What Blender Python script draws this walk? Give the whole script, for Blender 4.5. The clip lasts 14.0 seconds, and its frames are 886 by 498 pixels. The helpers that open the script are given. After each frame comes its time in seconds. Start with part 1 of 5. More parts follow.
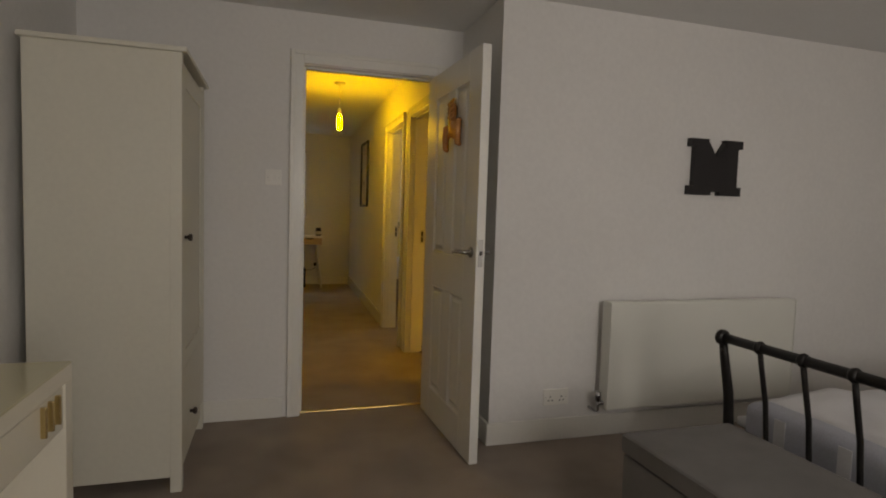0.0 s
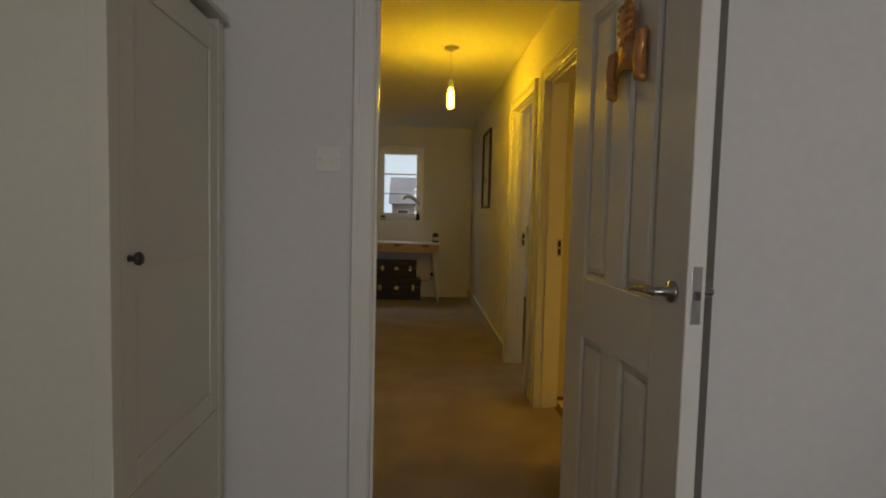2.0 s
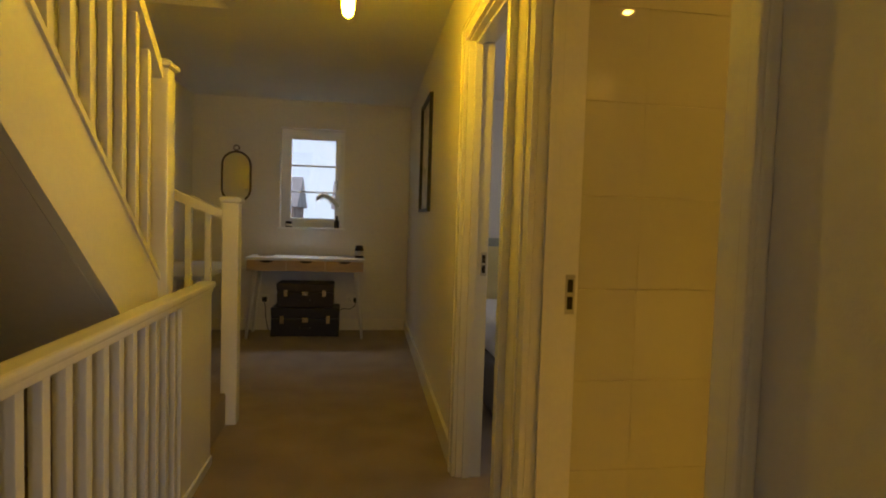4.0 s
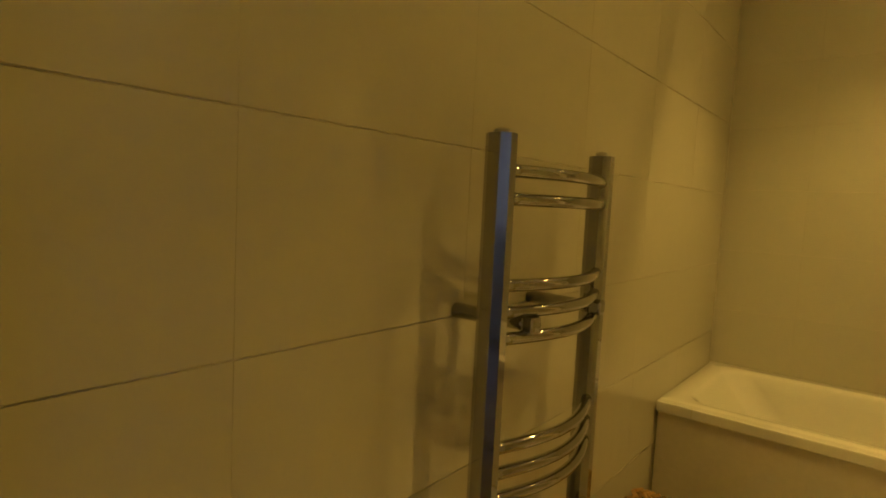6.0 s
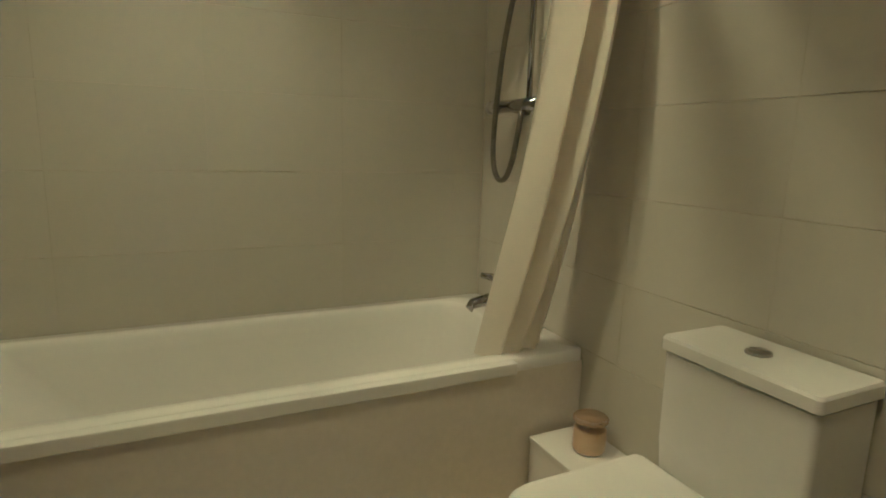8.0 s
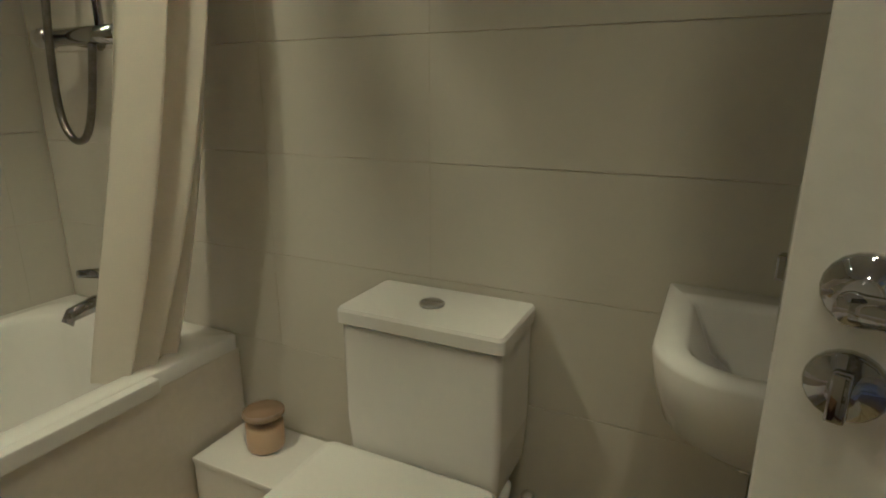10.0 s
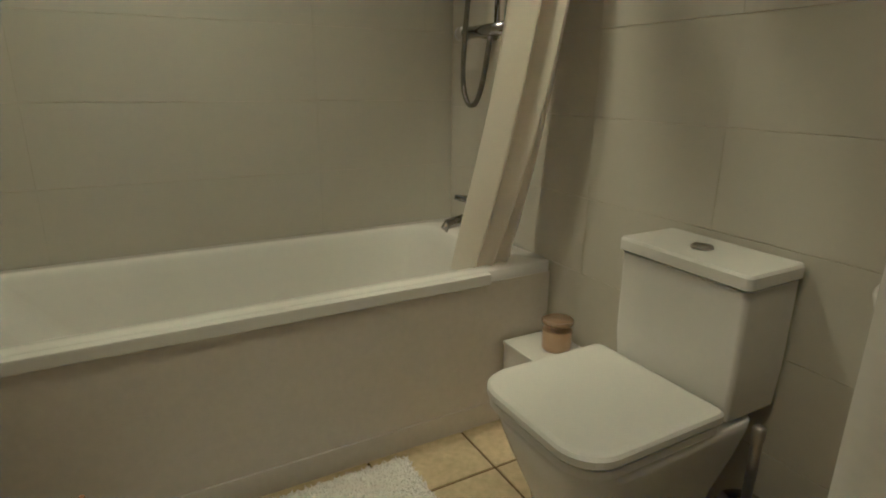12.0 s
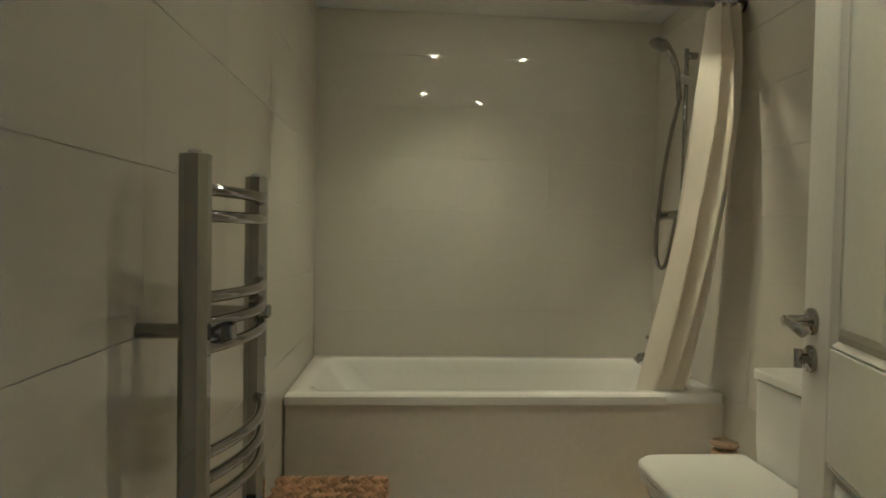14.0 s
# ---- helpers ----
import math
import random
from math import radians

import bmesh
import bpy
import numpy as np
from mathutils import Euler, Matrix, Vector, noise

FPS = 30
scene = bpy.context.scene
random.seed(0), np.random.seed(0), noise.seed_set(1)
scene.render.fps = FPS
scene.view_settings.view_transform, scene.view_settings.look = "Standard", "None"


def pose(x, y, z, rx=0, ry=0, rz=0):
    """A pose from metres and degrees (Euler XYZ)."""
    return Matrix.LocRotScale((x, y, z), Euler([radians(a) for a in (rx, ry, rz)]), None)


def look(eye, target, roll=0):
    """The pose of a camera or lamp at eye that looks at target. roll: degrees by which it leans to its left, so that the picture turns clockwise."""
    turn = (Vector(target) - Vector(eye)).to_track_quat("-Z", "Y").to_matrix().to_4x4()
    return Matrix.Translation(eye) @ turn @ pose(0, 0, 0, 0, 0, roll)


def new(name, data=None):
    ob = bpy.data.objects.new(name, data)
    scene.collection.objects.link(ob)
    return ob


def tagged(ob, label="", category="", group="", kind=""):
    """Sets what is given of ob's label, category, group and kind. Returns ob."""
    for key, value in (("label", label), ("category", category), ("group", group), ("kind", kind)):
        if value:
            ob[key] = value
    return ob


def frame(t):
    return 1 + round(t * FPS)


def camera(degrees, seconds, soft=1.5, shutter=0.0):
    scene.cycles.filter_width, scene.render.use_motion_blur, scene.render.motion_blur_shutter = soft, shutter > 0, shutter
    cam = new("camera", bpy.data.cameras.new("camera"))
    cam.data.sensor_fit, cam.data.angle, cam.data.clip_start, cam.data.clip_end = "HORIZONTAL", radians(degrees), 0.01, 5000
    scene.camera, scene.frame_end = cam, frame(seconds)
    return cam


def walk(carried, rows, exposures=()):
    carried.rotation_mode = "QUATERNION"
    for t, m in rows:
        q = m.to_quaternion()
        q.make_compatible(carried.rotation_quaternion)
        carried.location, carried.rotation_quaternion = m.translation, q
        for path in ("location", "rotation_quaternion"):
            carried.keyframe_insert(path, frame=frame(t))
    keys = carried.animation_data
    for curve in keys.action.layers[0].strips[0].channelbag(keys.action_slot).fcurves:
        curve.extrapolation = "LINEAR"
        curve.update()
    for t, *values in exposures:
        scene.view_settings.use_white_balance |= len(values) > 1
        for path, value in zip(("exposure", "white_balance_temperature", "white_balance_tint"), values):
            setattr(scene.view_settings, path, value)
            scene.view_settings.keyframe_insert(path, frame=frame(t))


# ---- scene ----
cam = camera(76.9, 14.0, soft=1.9)
PATH = [
    (0, (-0.146, -0.3, 1.216), (0.429, 1.611, 1.084), 1.8),
    (0.5, (-0.117, -0.204, 1.211), (0.125, 1.777, 1.076), 1.7),
    (1, (-0.053, 0.13, 1.204), (0.081, 2.121, 1.062), 1.7),
    (1.5, (0.033, 0.513, 1.195), (0.161, 2.504, 1.051), 1.7),
    (2, (0.134, 0.95, 1.2), (0.255, 2.942, 1.069), 1.4),
    (2.2, (0.166, 1.137, 1.195), (0.286, 3.13, 1.074), 1.3),
    (4.3, (0.516, 3.08, 1.195), (0.928, 5.035, 1.098), 2.1),
    (4.5, (0.548, 3.225, 1.191), (1.055, 5.157, 1.099), 2.3),
    (4.6, (0.56, 3.296, 1.183), (1.121, 5.214, 1.102), 2.3),
    (5, (0.649, 3.539, 1.198), (1.485, 5.352, 1.097), 2.5),
    (5.5, (0.814, 3.761, 1.157), (2.025, 5.352, 1.091), 3.2),
    (6, (1.008, 3.922, 1.188), (2.555, 5.179, 1.026), 2.8),
    (6.5, (1.205, 3.986, 1.191), (3.025, 4.774, 0.937), 2.9),
    (7, (1.406, 3.93, 1.18), (3.364, 4.198, 0.874), 1.5),
    (7.2, (1.464, 3.898, 1.17), (3.437, 3.97, 0.854), 0.9),
    (7.5, (1.55, 3.902, 1.189), (3.499, 3.659, 0.811), 1.3),
    (8, (1.672, 3.854, 1.152), (3.451, 3.015, 0.787), 1.5),
    (8.5, (1.752, 3.745, 1.155), (3.2, 2.419, 0.771), 0.8),
    (8.7, (1.773, 3.717, 1.151), (3.08, 2.252, 0.77), 0.6),
    (10.8, (1.915, 3.81, 1.153), (2.725, 2.078, 0.567), -0.1),
    (11, (1.881, 3.841, 1.141), (2.914, 2.23, 0.561), -0.0),
    (11.5, (1.766, 3.907, 1.118), (3.203, 2.643, 0.536), 0.5),
    (12, (1.576, 3.933, 1.117), (3.256, 3.01, 0.546), 0.5),
    (12.5, (1.387, 3.989, 1.135), (3.198, 3.322, 0.613), 0.9),
    (13, (1.158, 3.995, 1.167), (3.088, 3.571, 0.859), 1.0),
    (13.5, (0.953, 4.027, 1.19), (2.933, 3.763, 1.11), 0.9),
    (14, (0.8, 4.058, 1.177), (2.795, 3.926, 1.125), 1.1),
]
walk(cam, [(t, look(eye, target, roll)) for t, eye, target, roll in PATH],
     exposures=((0, -0.2, 7800, 13), (1, -0.25, 7400, 12), (2, -0.4, 7100, 13), (4.3, -0.15, 6750, 19), (4.8, -0.15, 6450, 19), (5.5, -0.25, 7200, 16), (6, -0.25, 5500, 16), (6.5, -0.25, 4250, 19), (7.5, -0.25, 3600, 24), (8.5, -0.38, 3430, 29), (11, -0.45, 3380, 30), (12.5, -0.35, 3380, 30), (14, -0.3, 3380, 30)))

# ---------------------------------------------------------------- light
world = bpy.data.worlds.new("world")
scene.world = world
world.use_nodes = True
_wn = world.node_tree.nodes
_sky = _wn.new("ShaderNodeTexSky")
_sky.sky_type = 'NISHITA'
_sky.sun_disc = False
_sky.sun_elevation = radians(33)
_sky.sun_rotation = radians(247)
world.node_tree.links.new(_sky.outputs[0], _wn["Background"].inputs[0])
_wn["Background"].inputs[1].default_value = 0.15


def lamp(name, kind, m, energy, colour, **settings):
    data = bpy.data.lights.new(name, kind)
    data.energy, data.color = energy, colour
    if kind == 'AREA':
        data.shape = 'RECTANGLE'
        data.size, data.size_y = settings["size"]
    if kind == 'SPOT':
        data.spot_size, data.spot_blend, data.shadow_soft_size = radians(settings["angle"]), settings["blend"], settings["soft"]
    ob = new(name, data)
    ob.matrix_world = m
    return ob


DAY = (0.93, 0.95, 1.0)
WARM = (1.0, 0.57, 0.085)
BULB = (1.0, 0.60, 0.012)
# each downlight: its place, where its beam points, the beam's width and power
SPOTS = [(1.80, 3.46, (1.80, 3.58, 0), 92, 34), (2.05, 3.95, (2.5, 3.35, 0), 72, 14),
         (2.98, 3.35, (2.89, 2.60, 0.4), 60, 32), (2.98, 3.90, (3.04, 3.75, 0), 108, 42)]
# soft sun added to brighten the far houses; the sky itself is overcast
lamp("sun", 'SUN', look((0, 0, 0), (0.85, 0.35, -0.6)), 1.5, (1.0, 0.96, 0.9)).data.angle = radians(15)
# daylight through the bedroom's window and the landing's window
lamp("bedroom_window_light", 'AREA', look((1.25, -2.47, 1.45), (1.1, 1.0, 1.3)), 47, DAY, size=(1.9, 1.25))
lamp("landing_window_light", 'AREA', look((0.0, 9.25, 2.5), (0.0, 8.75, 1.1)), 60, (0.66, 0.84, 1.0), size=(0.75, 0.55))
# added fill lamp, out of sight, to brighten the second bedroom
lamp("second_bedroom_fill", 'AREA', look((3.95, 6.6, 1.5), (1.2, 6.2, 1.0)), 12, (1.0, 0.96, 0.86), size=(1.2, 1.1))
for _x, _y, _aim, _angle, _beam in SPOTS:
    lamp("downlight_beam", 'SPOT', look((_x, _y, 2.262), _aim), _beam, WARM, angle=_angle, blend=0.35 if _angle < 70 else 0.85, soft=0.022)


# ---------------------------------------------------------------- materials


def material(name, colour, rough=0.5, metal=0.0, vary=0.06, scale=6.0, fine=120.0, bump=0.0, bump_scale=200.0, spec=0.5, coat=0.0, per_object=0.0, stretch=(1, 1, 1), transmission=0.0, sheen=0.0, subsurface=0.0):
    m = bpy.data.materials.new(name)
    m.use_nodes = True
    n, l = m.node_tree.nodes, m.node_tree.links
    b = n["Principled BSDF"]
    b.inputs["Roughness"].default_value = rough
    b.inputs["Metallic"].default_value = metal
    b.inputs["Specular IOR Level"].default_value = spec
    b.inputs["Coat Weight"].default_value = coat
    b.inputs["Transmission Weight"].default_value = transmission
    b.inputs["Sheen Weight"].default_value = sheen
    geo = n.new("ShaderNodeTexCoord")
    mp = n.new("ShaderNodeMapping")
    mp.inputs["Scale"].default_value = stretch
    l.new(geo.outputs["Object"], mp.inputs["Vector"])
    big, small = n.new("ShaderNodeTexNoise"), n.new("ShaderNodeTexNoise")
    for t, s, d in ((big, scale, 3), (small, fine, 4)):
        t.inputs["Scale"].default_value, t.inputs["Detail"].default_value = s, d
        l.new(mp.outputs[0], t.inputs["Vector"])
    add = n.new("ShaderNodeMath")
    add.operation = 'ADD'
    l.new(big.outputs["Fac"], add.inputs[0])
    l.new(small.outputs["Fac"], add.inputs[1])
    rng = n.new("ShaderNodeMapRange")
    rng.inputs["From Min"].default_value, rng.inputs["From Max"].default_value = 0.7, 1.3
    rng.inputs["To Min"].default_value, rng.inputs["To Max"].default_value = 1 - vary, 1 + vary
    l.new(add.outputs[0], rng.inputs["Value"])
    val = rng.outputs[0]
    if per_object:
        info = n.new("ShaderNodeObjectInfo")
        pr = n.new("ShaderNodeMapRange")
        pr.inputs["To Min"].default_value, pr.inputs["To Max"].default_value = 1 - per_object, 1 + per_object
        l.new(info.outputs["Random"], pr.inputs["Value"])
        mul = n.new("ShaderNodeMath")
        mul.operation = 'MULTIPLY'
        l.new(val, mul.inputs[0])
        l.new(pr.outputs[0], mul.inputs[1])
        val = mul.outputs[0]
    hsv = n.new("ShaderNodeHueSaturation")
    hsv.inputs["Color"].default_value = (*colour, 1)
    l.new(val, hsv.inputs["Value"])
    l.new(hsv.outputs[0], b.inputs["Base Color"])
    rr = n.new("ShaderNodeMapRange")
    rr.inputs["To Min"].default_value, rr.inputs["To Max"].default_value = max(rough - 0.015, 0.02), min(rough + 0.015, 1)
    l.new(big.outputs["Fac"], rr.inputs["Value"])
    l.new(rr.outputs[0], b.inputs["Roughness"])
    if bump:
        t = n.new("ShaderNodeTexNoise")
        t.inputs["Scale"].default_value, t.inputs["Detail"].default_value = bump_scale, 3
        l.new(mp.outputs[0], t.inputs["Vector"])
        bm = n.new("ShaderNodeBump")
        bm.inputs["Strength"].default_value, bm.inputs["Distance"].default_value = bump, 0.004
        l.new(t.outputs["Fac"], bm.inputs["Height"])
        l.new(bm.outputs[0], b.inputs["Normal"])
    return m


def glowing(name, colour, strength):
    m = bpy.data.materials.new(name)
    m.use_nodes = True
    b = m.node_tree.nodes["Principled BSDF"]
    b.inputs["Base Color"].default_value = (*colour, 1)
    b.inputs["Emission Color"].default_value = (*colour, 1)
    b.inputs["Emission Strength"].default_value = strength
    return m


def glass(name, tint=(1, 1, 1), rough=0.0):
    m = bpy.data.materials.new(name)
    m.use_nodes = True
    b = m.node_tree.nodes["Principled BSDF"]
    b.inputs["Base Color"].default_value = (*tint, 1)
    b.inputs["Transmission Weight"].default_value = 1.0
    b.inputs["Roughness"].default_value = rough
    b.inputs["IOR"].default_value = 1.45
    return m


WALL = material("wall_paint", (0.74, 0.73, 0.71), 0.75, vary=0.035, scale=1.6, fine=40, bump=0.12, bump_scale=260)
CEIL = material("ceiling_paint", (0.76, 0.76, 0.75), 0.85, vary=0.03, scale=1.2, fine=60, bump=0.15, bump_scale=180)
GLOSS = material("white_gloss_paint", (0.80, 0.79, 0.74), 0.26, vary=0.03, scale=3, fine=60, bump=0.05, bump_scale=90)
CARPET = material("carpet_pile", (0.30, 0.235, 0.185), 0.95, vary=0.28, scale=3.5, fine=420, bump=1.0, bump_scale=520, spec=0.1, sheen=0.3)
TILE = material("wall_tile_glaze", (0.56, 0.545, 0.45), 0.035, vary=0.015, scale=2, fine=30, bump=0.012, bump_scale=6, per_object=0.008)
GROUT = material("grout", (0.68, 0.63, 0.53), 0.9, vary=0.1, scale=10, fine=200, bump=0.3)
FTILE = material("floor_tile_stone", (0.62, 0.53, 0.24), 0.35, vary=0.16, scale=7, fine=50, bump=0.1, bump_scale=30, per_object=0.06)
FGROUT = material("floor_grout", (0.13, 0.09, 0.06), 0.9, vary=0.15)
CHROME = material("chrome", (0.37, 0.37, 0.38), 0.05, metal=1.0, vary=0.03, scale=20, fine=200)
STEEL = material("brushed_steel", (0.50, 0.49, 0.47), 0.28, metal=1.0, vary=0.08, scale=15, fine=300)
PORCELAIN = material("porcelain", (0.80, 0.79, 0.75), 0.06, vary=0.012, scale=4, fine=40)
ACRYLIC = material("bath_acrylic", (0.82, 0.81, 0.77), 0.03, vary=0.012, scale=3, fine=40)
PANEL = material("bath_panel_board", (0.71, 0.67, 0.57), 0.30, vary=0.04, scale=2.5, fine=50, bump=0.05, bump_scale=40)
PLINTH = material("bath_plinth_board", (0.40, 0.35, 0.28), 0.5, vary=0.08)
PLASTIC = material("white_plastic", (0.80, 0.785, 0.74), 0.32, vary=0.015)
CURTAIN = material("curtain_cloth", (0.90, 0.87, 0.72), 0.85, vary=0.04, scale=8, fine=350, bump=0.3, bump_scale=600)
_cn, _cl = CURTAIN.node_tree.nodes, CURTAIN.node_tree.links
_tr, _mx = _cn.new("ShaderNodeBsdfTranslucent"), _cn.new("ShaderNodeMixShader")
_tr.inputs[0].default_value = (0.94, 0.90, 0.78, 1)
_mx.inputs[0].default_value = 0.5
_cl.new(_cn["Principled BSDF"].outputs[0], _mx.inputs[1])
_cl.new(_tr.outputs[0], _mx.inputs[2])
_cl.new(_mx.outputs[0], _cn["Material Output"].inputs[0])
WICKER = material("woven_wicker", (0.32, 0.20, 0.045), 0.5, vary=0.35, scale=40, fine=260, bump=0.5, bump_scale=200, per_object=0.5)
# near-black core: the shade in the gaps between strands, put into colour
WICKERSHADE = material("wicker_gap_shade", (0.06, 0.03, 0.015), 0.8, vary=0.3)
MATW = material("bath_mat_cotton", (0.90, 0.88, 0.83), 0.95, vary=0.06, scale=20, fine=300, bump=0.8, bump_scale=300, sheen=0.3)
BLACK = material("black_iron", (0.018, 0.016, 0.015), 0.42, metal=0.4, vary=0.2)
BLACKWOOD = material("black_painted_wood", (0.012, 0.010, 0.011), 0.55, vary=0.2, bump=0.1)
GREYCLOTH = material("grey_linen", (0.20, 0.19, 0.185), 0.9, vary=0.12, scale=8, fine=500, bump=0.5, bump_scale=700)
SHEET = material("white_bed_linen", (0.72, 0.72, 0.74), 0.9, vary=0.05, scale=5, fine=200, bump=0.3, bump_scale=60)
STRIPE = material("blue_grey_bed_linen", (0.46, 0.48, 0.55), 0.9, vary=0.1, bump=0.3)
WOOD = material("light_oak", (0.46, 0.33, 0.20), 0.45, vary=0.16, scale=5, fine=60, stretch=(2, 18, 18), bump=0.1)
COPPER = material("polished_copper_wood", (0.55, 0.24, 0.07), 0.20, metal=0.35, vary=0.2, scale=20, coat=0.5)
LEATHER = material("dark_leather", (0.014, 0.010, 0.009), 0.5, vary=0.3, scale=12, bump=0.35, bump_scale=120)
BROWNLEATHER = material("brown_leather", (0.028, 0.018, 0.014), 0.52, vary=0.3, scale=12, bump=0.35, bump_scale=120)
BRASS = material("brass", (0.62, 0.48, 0.24), 0.25, metal=1.0, vary=0.1)
DARKGLASS = material("dark_amber_glass", (0.02, 0.013, 0.012), 0.08, vary=0.1, coat=0.4)
PAPER = material("label_paper", (0.68, 0.66, 0.60), 0.7, vary=0.05)
WAX = material("candle_wax", (0.60, 0.44, 0.16), 0.5, vary=0.08)
GLASS = glass("clear_glass")
THIN = bpy.data.materials.new("thin_clear_glass")
THIN.use_nodes = True
_tn, _tl = THIN.node_tree.nodes, THIN.node_tree.links
_ta, _tb, _tm = _tn.new("ShaderNodeBsdfTransparent"), _tn.new("ShaderNodeBsdfGlossy"), _tn.new("ShaderNodeMixShader")
_tb.inputs["Roughness"].default_value = 0.02
_tm.inputs[0].default_value = 0.10
_tl.new(_ta.outputs[0], _tm.inputs[1])
_tl.new(_tb.outputs[0], _tm.inputs[2])
_tl.new(_tm.outputs[0], _tn["Material Output"].inputs[0])
MIRROR = material("mirror_silver", (0.82, 0.83, 0.83), 0.03, metal=1.0, vary=0.0)
PINK = material("pink_metal", (0.55, 0.22, 0.18), 0.3, metal=0.5)
PAMPAS = material("dried_pampas", (0.84, 0.79, 0.70), 0.95, vary=0.15)
ART = material("art_print", (0.55, 0.48, 0.38), 0.6, vary=0.5, scale=4, fine=14)
YELLOWCLOTH = material("cream_cushion", (0.62, 0.53, 0.26), 0.9, vary=0.08, bump=0.3)
DARKWOOD = material("stained_handle_wood", (0.035, 0.025, 0.02), 0.4, vary=0.2)
BULBGLOW = glowing("bulb_glow", BULB, 325.0)
LENSGLOW = glowing("downlight_lens_glow", WARM, 210.0)

# ---------------------------------------------------------------- mesh helpers


def part(name, bm, mat, parent=None, label="", m=None, smooth=False):
    me = bpy.data.meshes.new(name)
    bm.normal_update()
    bm.to_mesh(me)
    bm.free()
    me.materials.append(mat)
    if smooth:
        for p in me.polygons:
            p.use_smooth = True
    ob = new(name, me)
    if parent:
        ob.parent = parent
    if m is not None:
        ob.matrix_basis = m
    if label:
        ob["label"] = label
    return ob


def thing(name, label, category, m=None, group=""):
    e = new(name)
    e.empty_display_size = 0.1
    if m is not None:
        e.matrix_basis = m
    return tagged(e, label, category, group)


def box(x0, x1, y0, y1, z0, z1, bevel=0.0, bm=None, seg=2):
    own = bmesh.new()
    vs = bmesh.ops.create_cube(own, size=1)["verts"]
    for v in vs:
        v.co = Vector(((x0 + x1) / 2 + v.co.x * (x1 - x0), (y0 + y1) / 2 + v.co.y * (y1 - y0), (z0 + z1) / 2 + v.co.z * (z1 - z0)))
    if bevel:
        bmesh.ops.bevel(own, geom=own.edges[:], offset=bevel, segments=seg, affect='EDGES', profile=0.6)
    return merge(bm, own)


def merge(bm, own):
    if bm is None:
        return own
    me = bpy.data.meshes.new("join")
    own.to_mesh(me)
    own.free()
    bm.from_mesh(me)
    bpy.data.meshes.remove(me)
    return bm


def tube(points, radius, sides=12, bm=None, caps=True):
    """A round bar along points; radius may be a list."""
    own = bmesh.new()
    pts = [Vector(p) for p in points]
    rad = radius if isinstance(radius, (list, tuple)) else [radius] * len(pts)
    rings, up = [], None
    for i, p in enumerate(pts):
        d = (pts[min(i + 1, len(pts) - 1)] - pts[max(i - 1, 0)]).normalized()
        if up is None:
            up = Vector((0, 0, 1)) if abs(d.z) < 0.9 else Vector((1, 0, 0))
        a = d.cross(up).normalized()
        b = a.cross(d).normalized()
        up = b
        rings.append([own.verts.new(p + rad[i] * (math.cos(2 * math.pi * k / sides) * a + math.sin(2 * math.pi * k / sides) * b)) for k in range(sides)])
    for r, s in zip(rings, rings[1:]):
        for k in range(sides):
            own.faces.new((r[k], r[(k + 1) % sides], s[(k + 1) % sides], s[k]))
    if caps:
        own.faces.new(rings[0][::-1])
        own.faces.new(rings[-1])
    bmesh.ops.recalc_face_normals(own, faces=own.faces[:])
    return merge(bm, own)


def turned(profile, sides=24, at=(0, 0, 0), bm=None):
    """A turned shape round z from (radius, height) pairs."""
    return tube([(at[0], at[1], at[2] + h + 1e-5 * i) for i, (r, h) in enumerate(profile)], [max(r, 1e-4) for r, h in profile], sides, bm)


def loft(rings, bm=None, close=(True, True)):
    own = bmesh.new()
    vs = [[own.verts.new(p) for p in r] for r in rings]
    for r, s in zip(vs, vs[1:]):
        for k in range(len(r)):
            own.faces.new((r[k], r[(k + 1) % len(r)], s[(k + 1) % len(r)], s[k]))
    if close[0]:
        own.faces.new(vs[0][::-1])
    if close[1]:
        own.faces.new(vs[-1])
    bmesh.ops.recalc_face_normals(own, faces=own.faces[:])
    return merge(bm, own)


def rounded(x0, x1, y0, y1, r, z, seg=6):
    """A rounded rectangle as a ring; r may be four radii (x1y1, x0y1, x0y0, x1y0)."""
    rs = r if isinstance(r, (tuple, list)) else (r,) * 4
    out = []
    for (cx, cy, sx, sy, a0), q in zip(((x1, y1, -1, -1, 0), (x0, y1, 1, -1, 90), (x0, y0, 1, 1, 180), (x1, y0, -1, 1, 270)), rs):
        for k in range(seg + 1):
            a = radians(a0 + 90 * k / seg)
            out.append((cx + sx * q + q * math.cos(a), cy + sy * q + q * math.sin(a), z))
    return out


def wall(name, boxes, label, mat=WALL):
    bm = bmesh.new()
    for b in boxes:
        box(*b, bm=bm)
    return tagged(part(name, bm, mat), label, "wall", kind="structure")


def trim(name, boxes, label, mat=GLOSS, bevel=0.006):
    bm = bmesh.new()
    for b in boxes:
        box(*b, bevel=bevel, bm=bm)
    return tagged(part(name, bm, mat), label, "trim", kind="structure")

# ---------------------------------------------------------------- structure
BC, CC, TC = 2.31, 2.38, 2.29      # ceilings: bedroom, landing, bathroom
RW = 0.94                          # face of the landing's right-hand wall
BD0, BD1 = 3.475, 4.32              # bathroom doorway
SD0, SD1 = 4.60, 5.37              # second bedroom's doorway
NW, SW, EW = 4.512, 2.77, 3.63      # bathroom walls

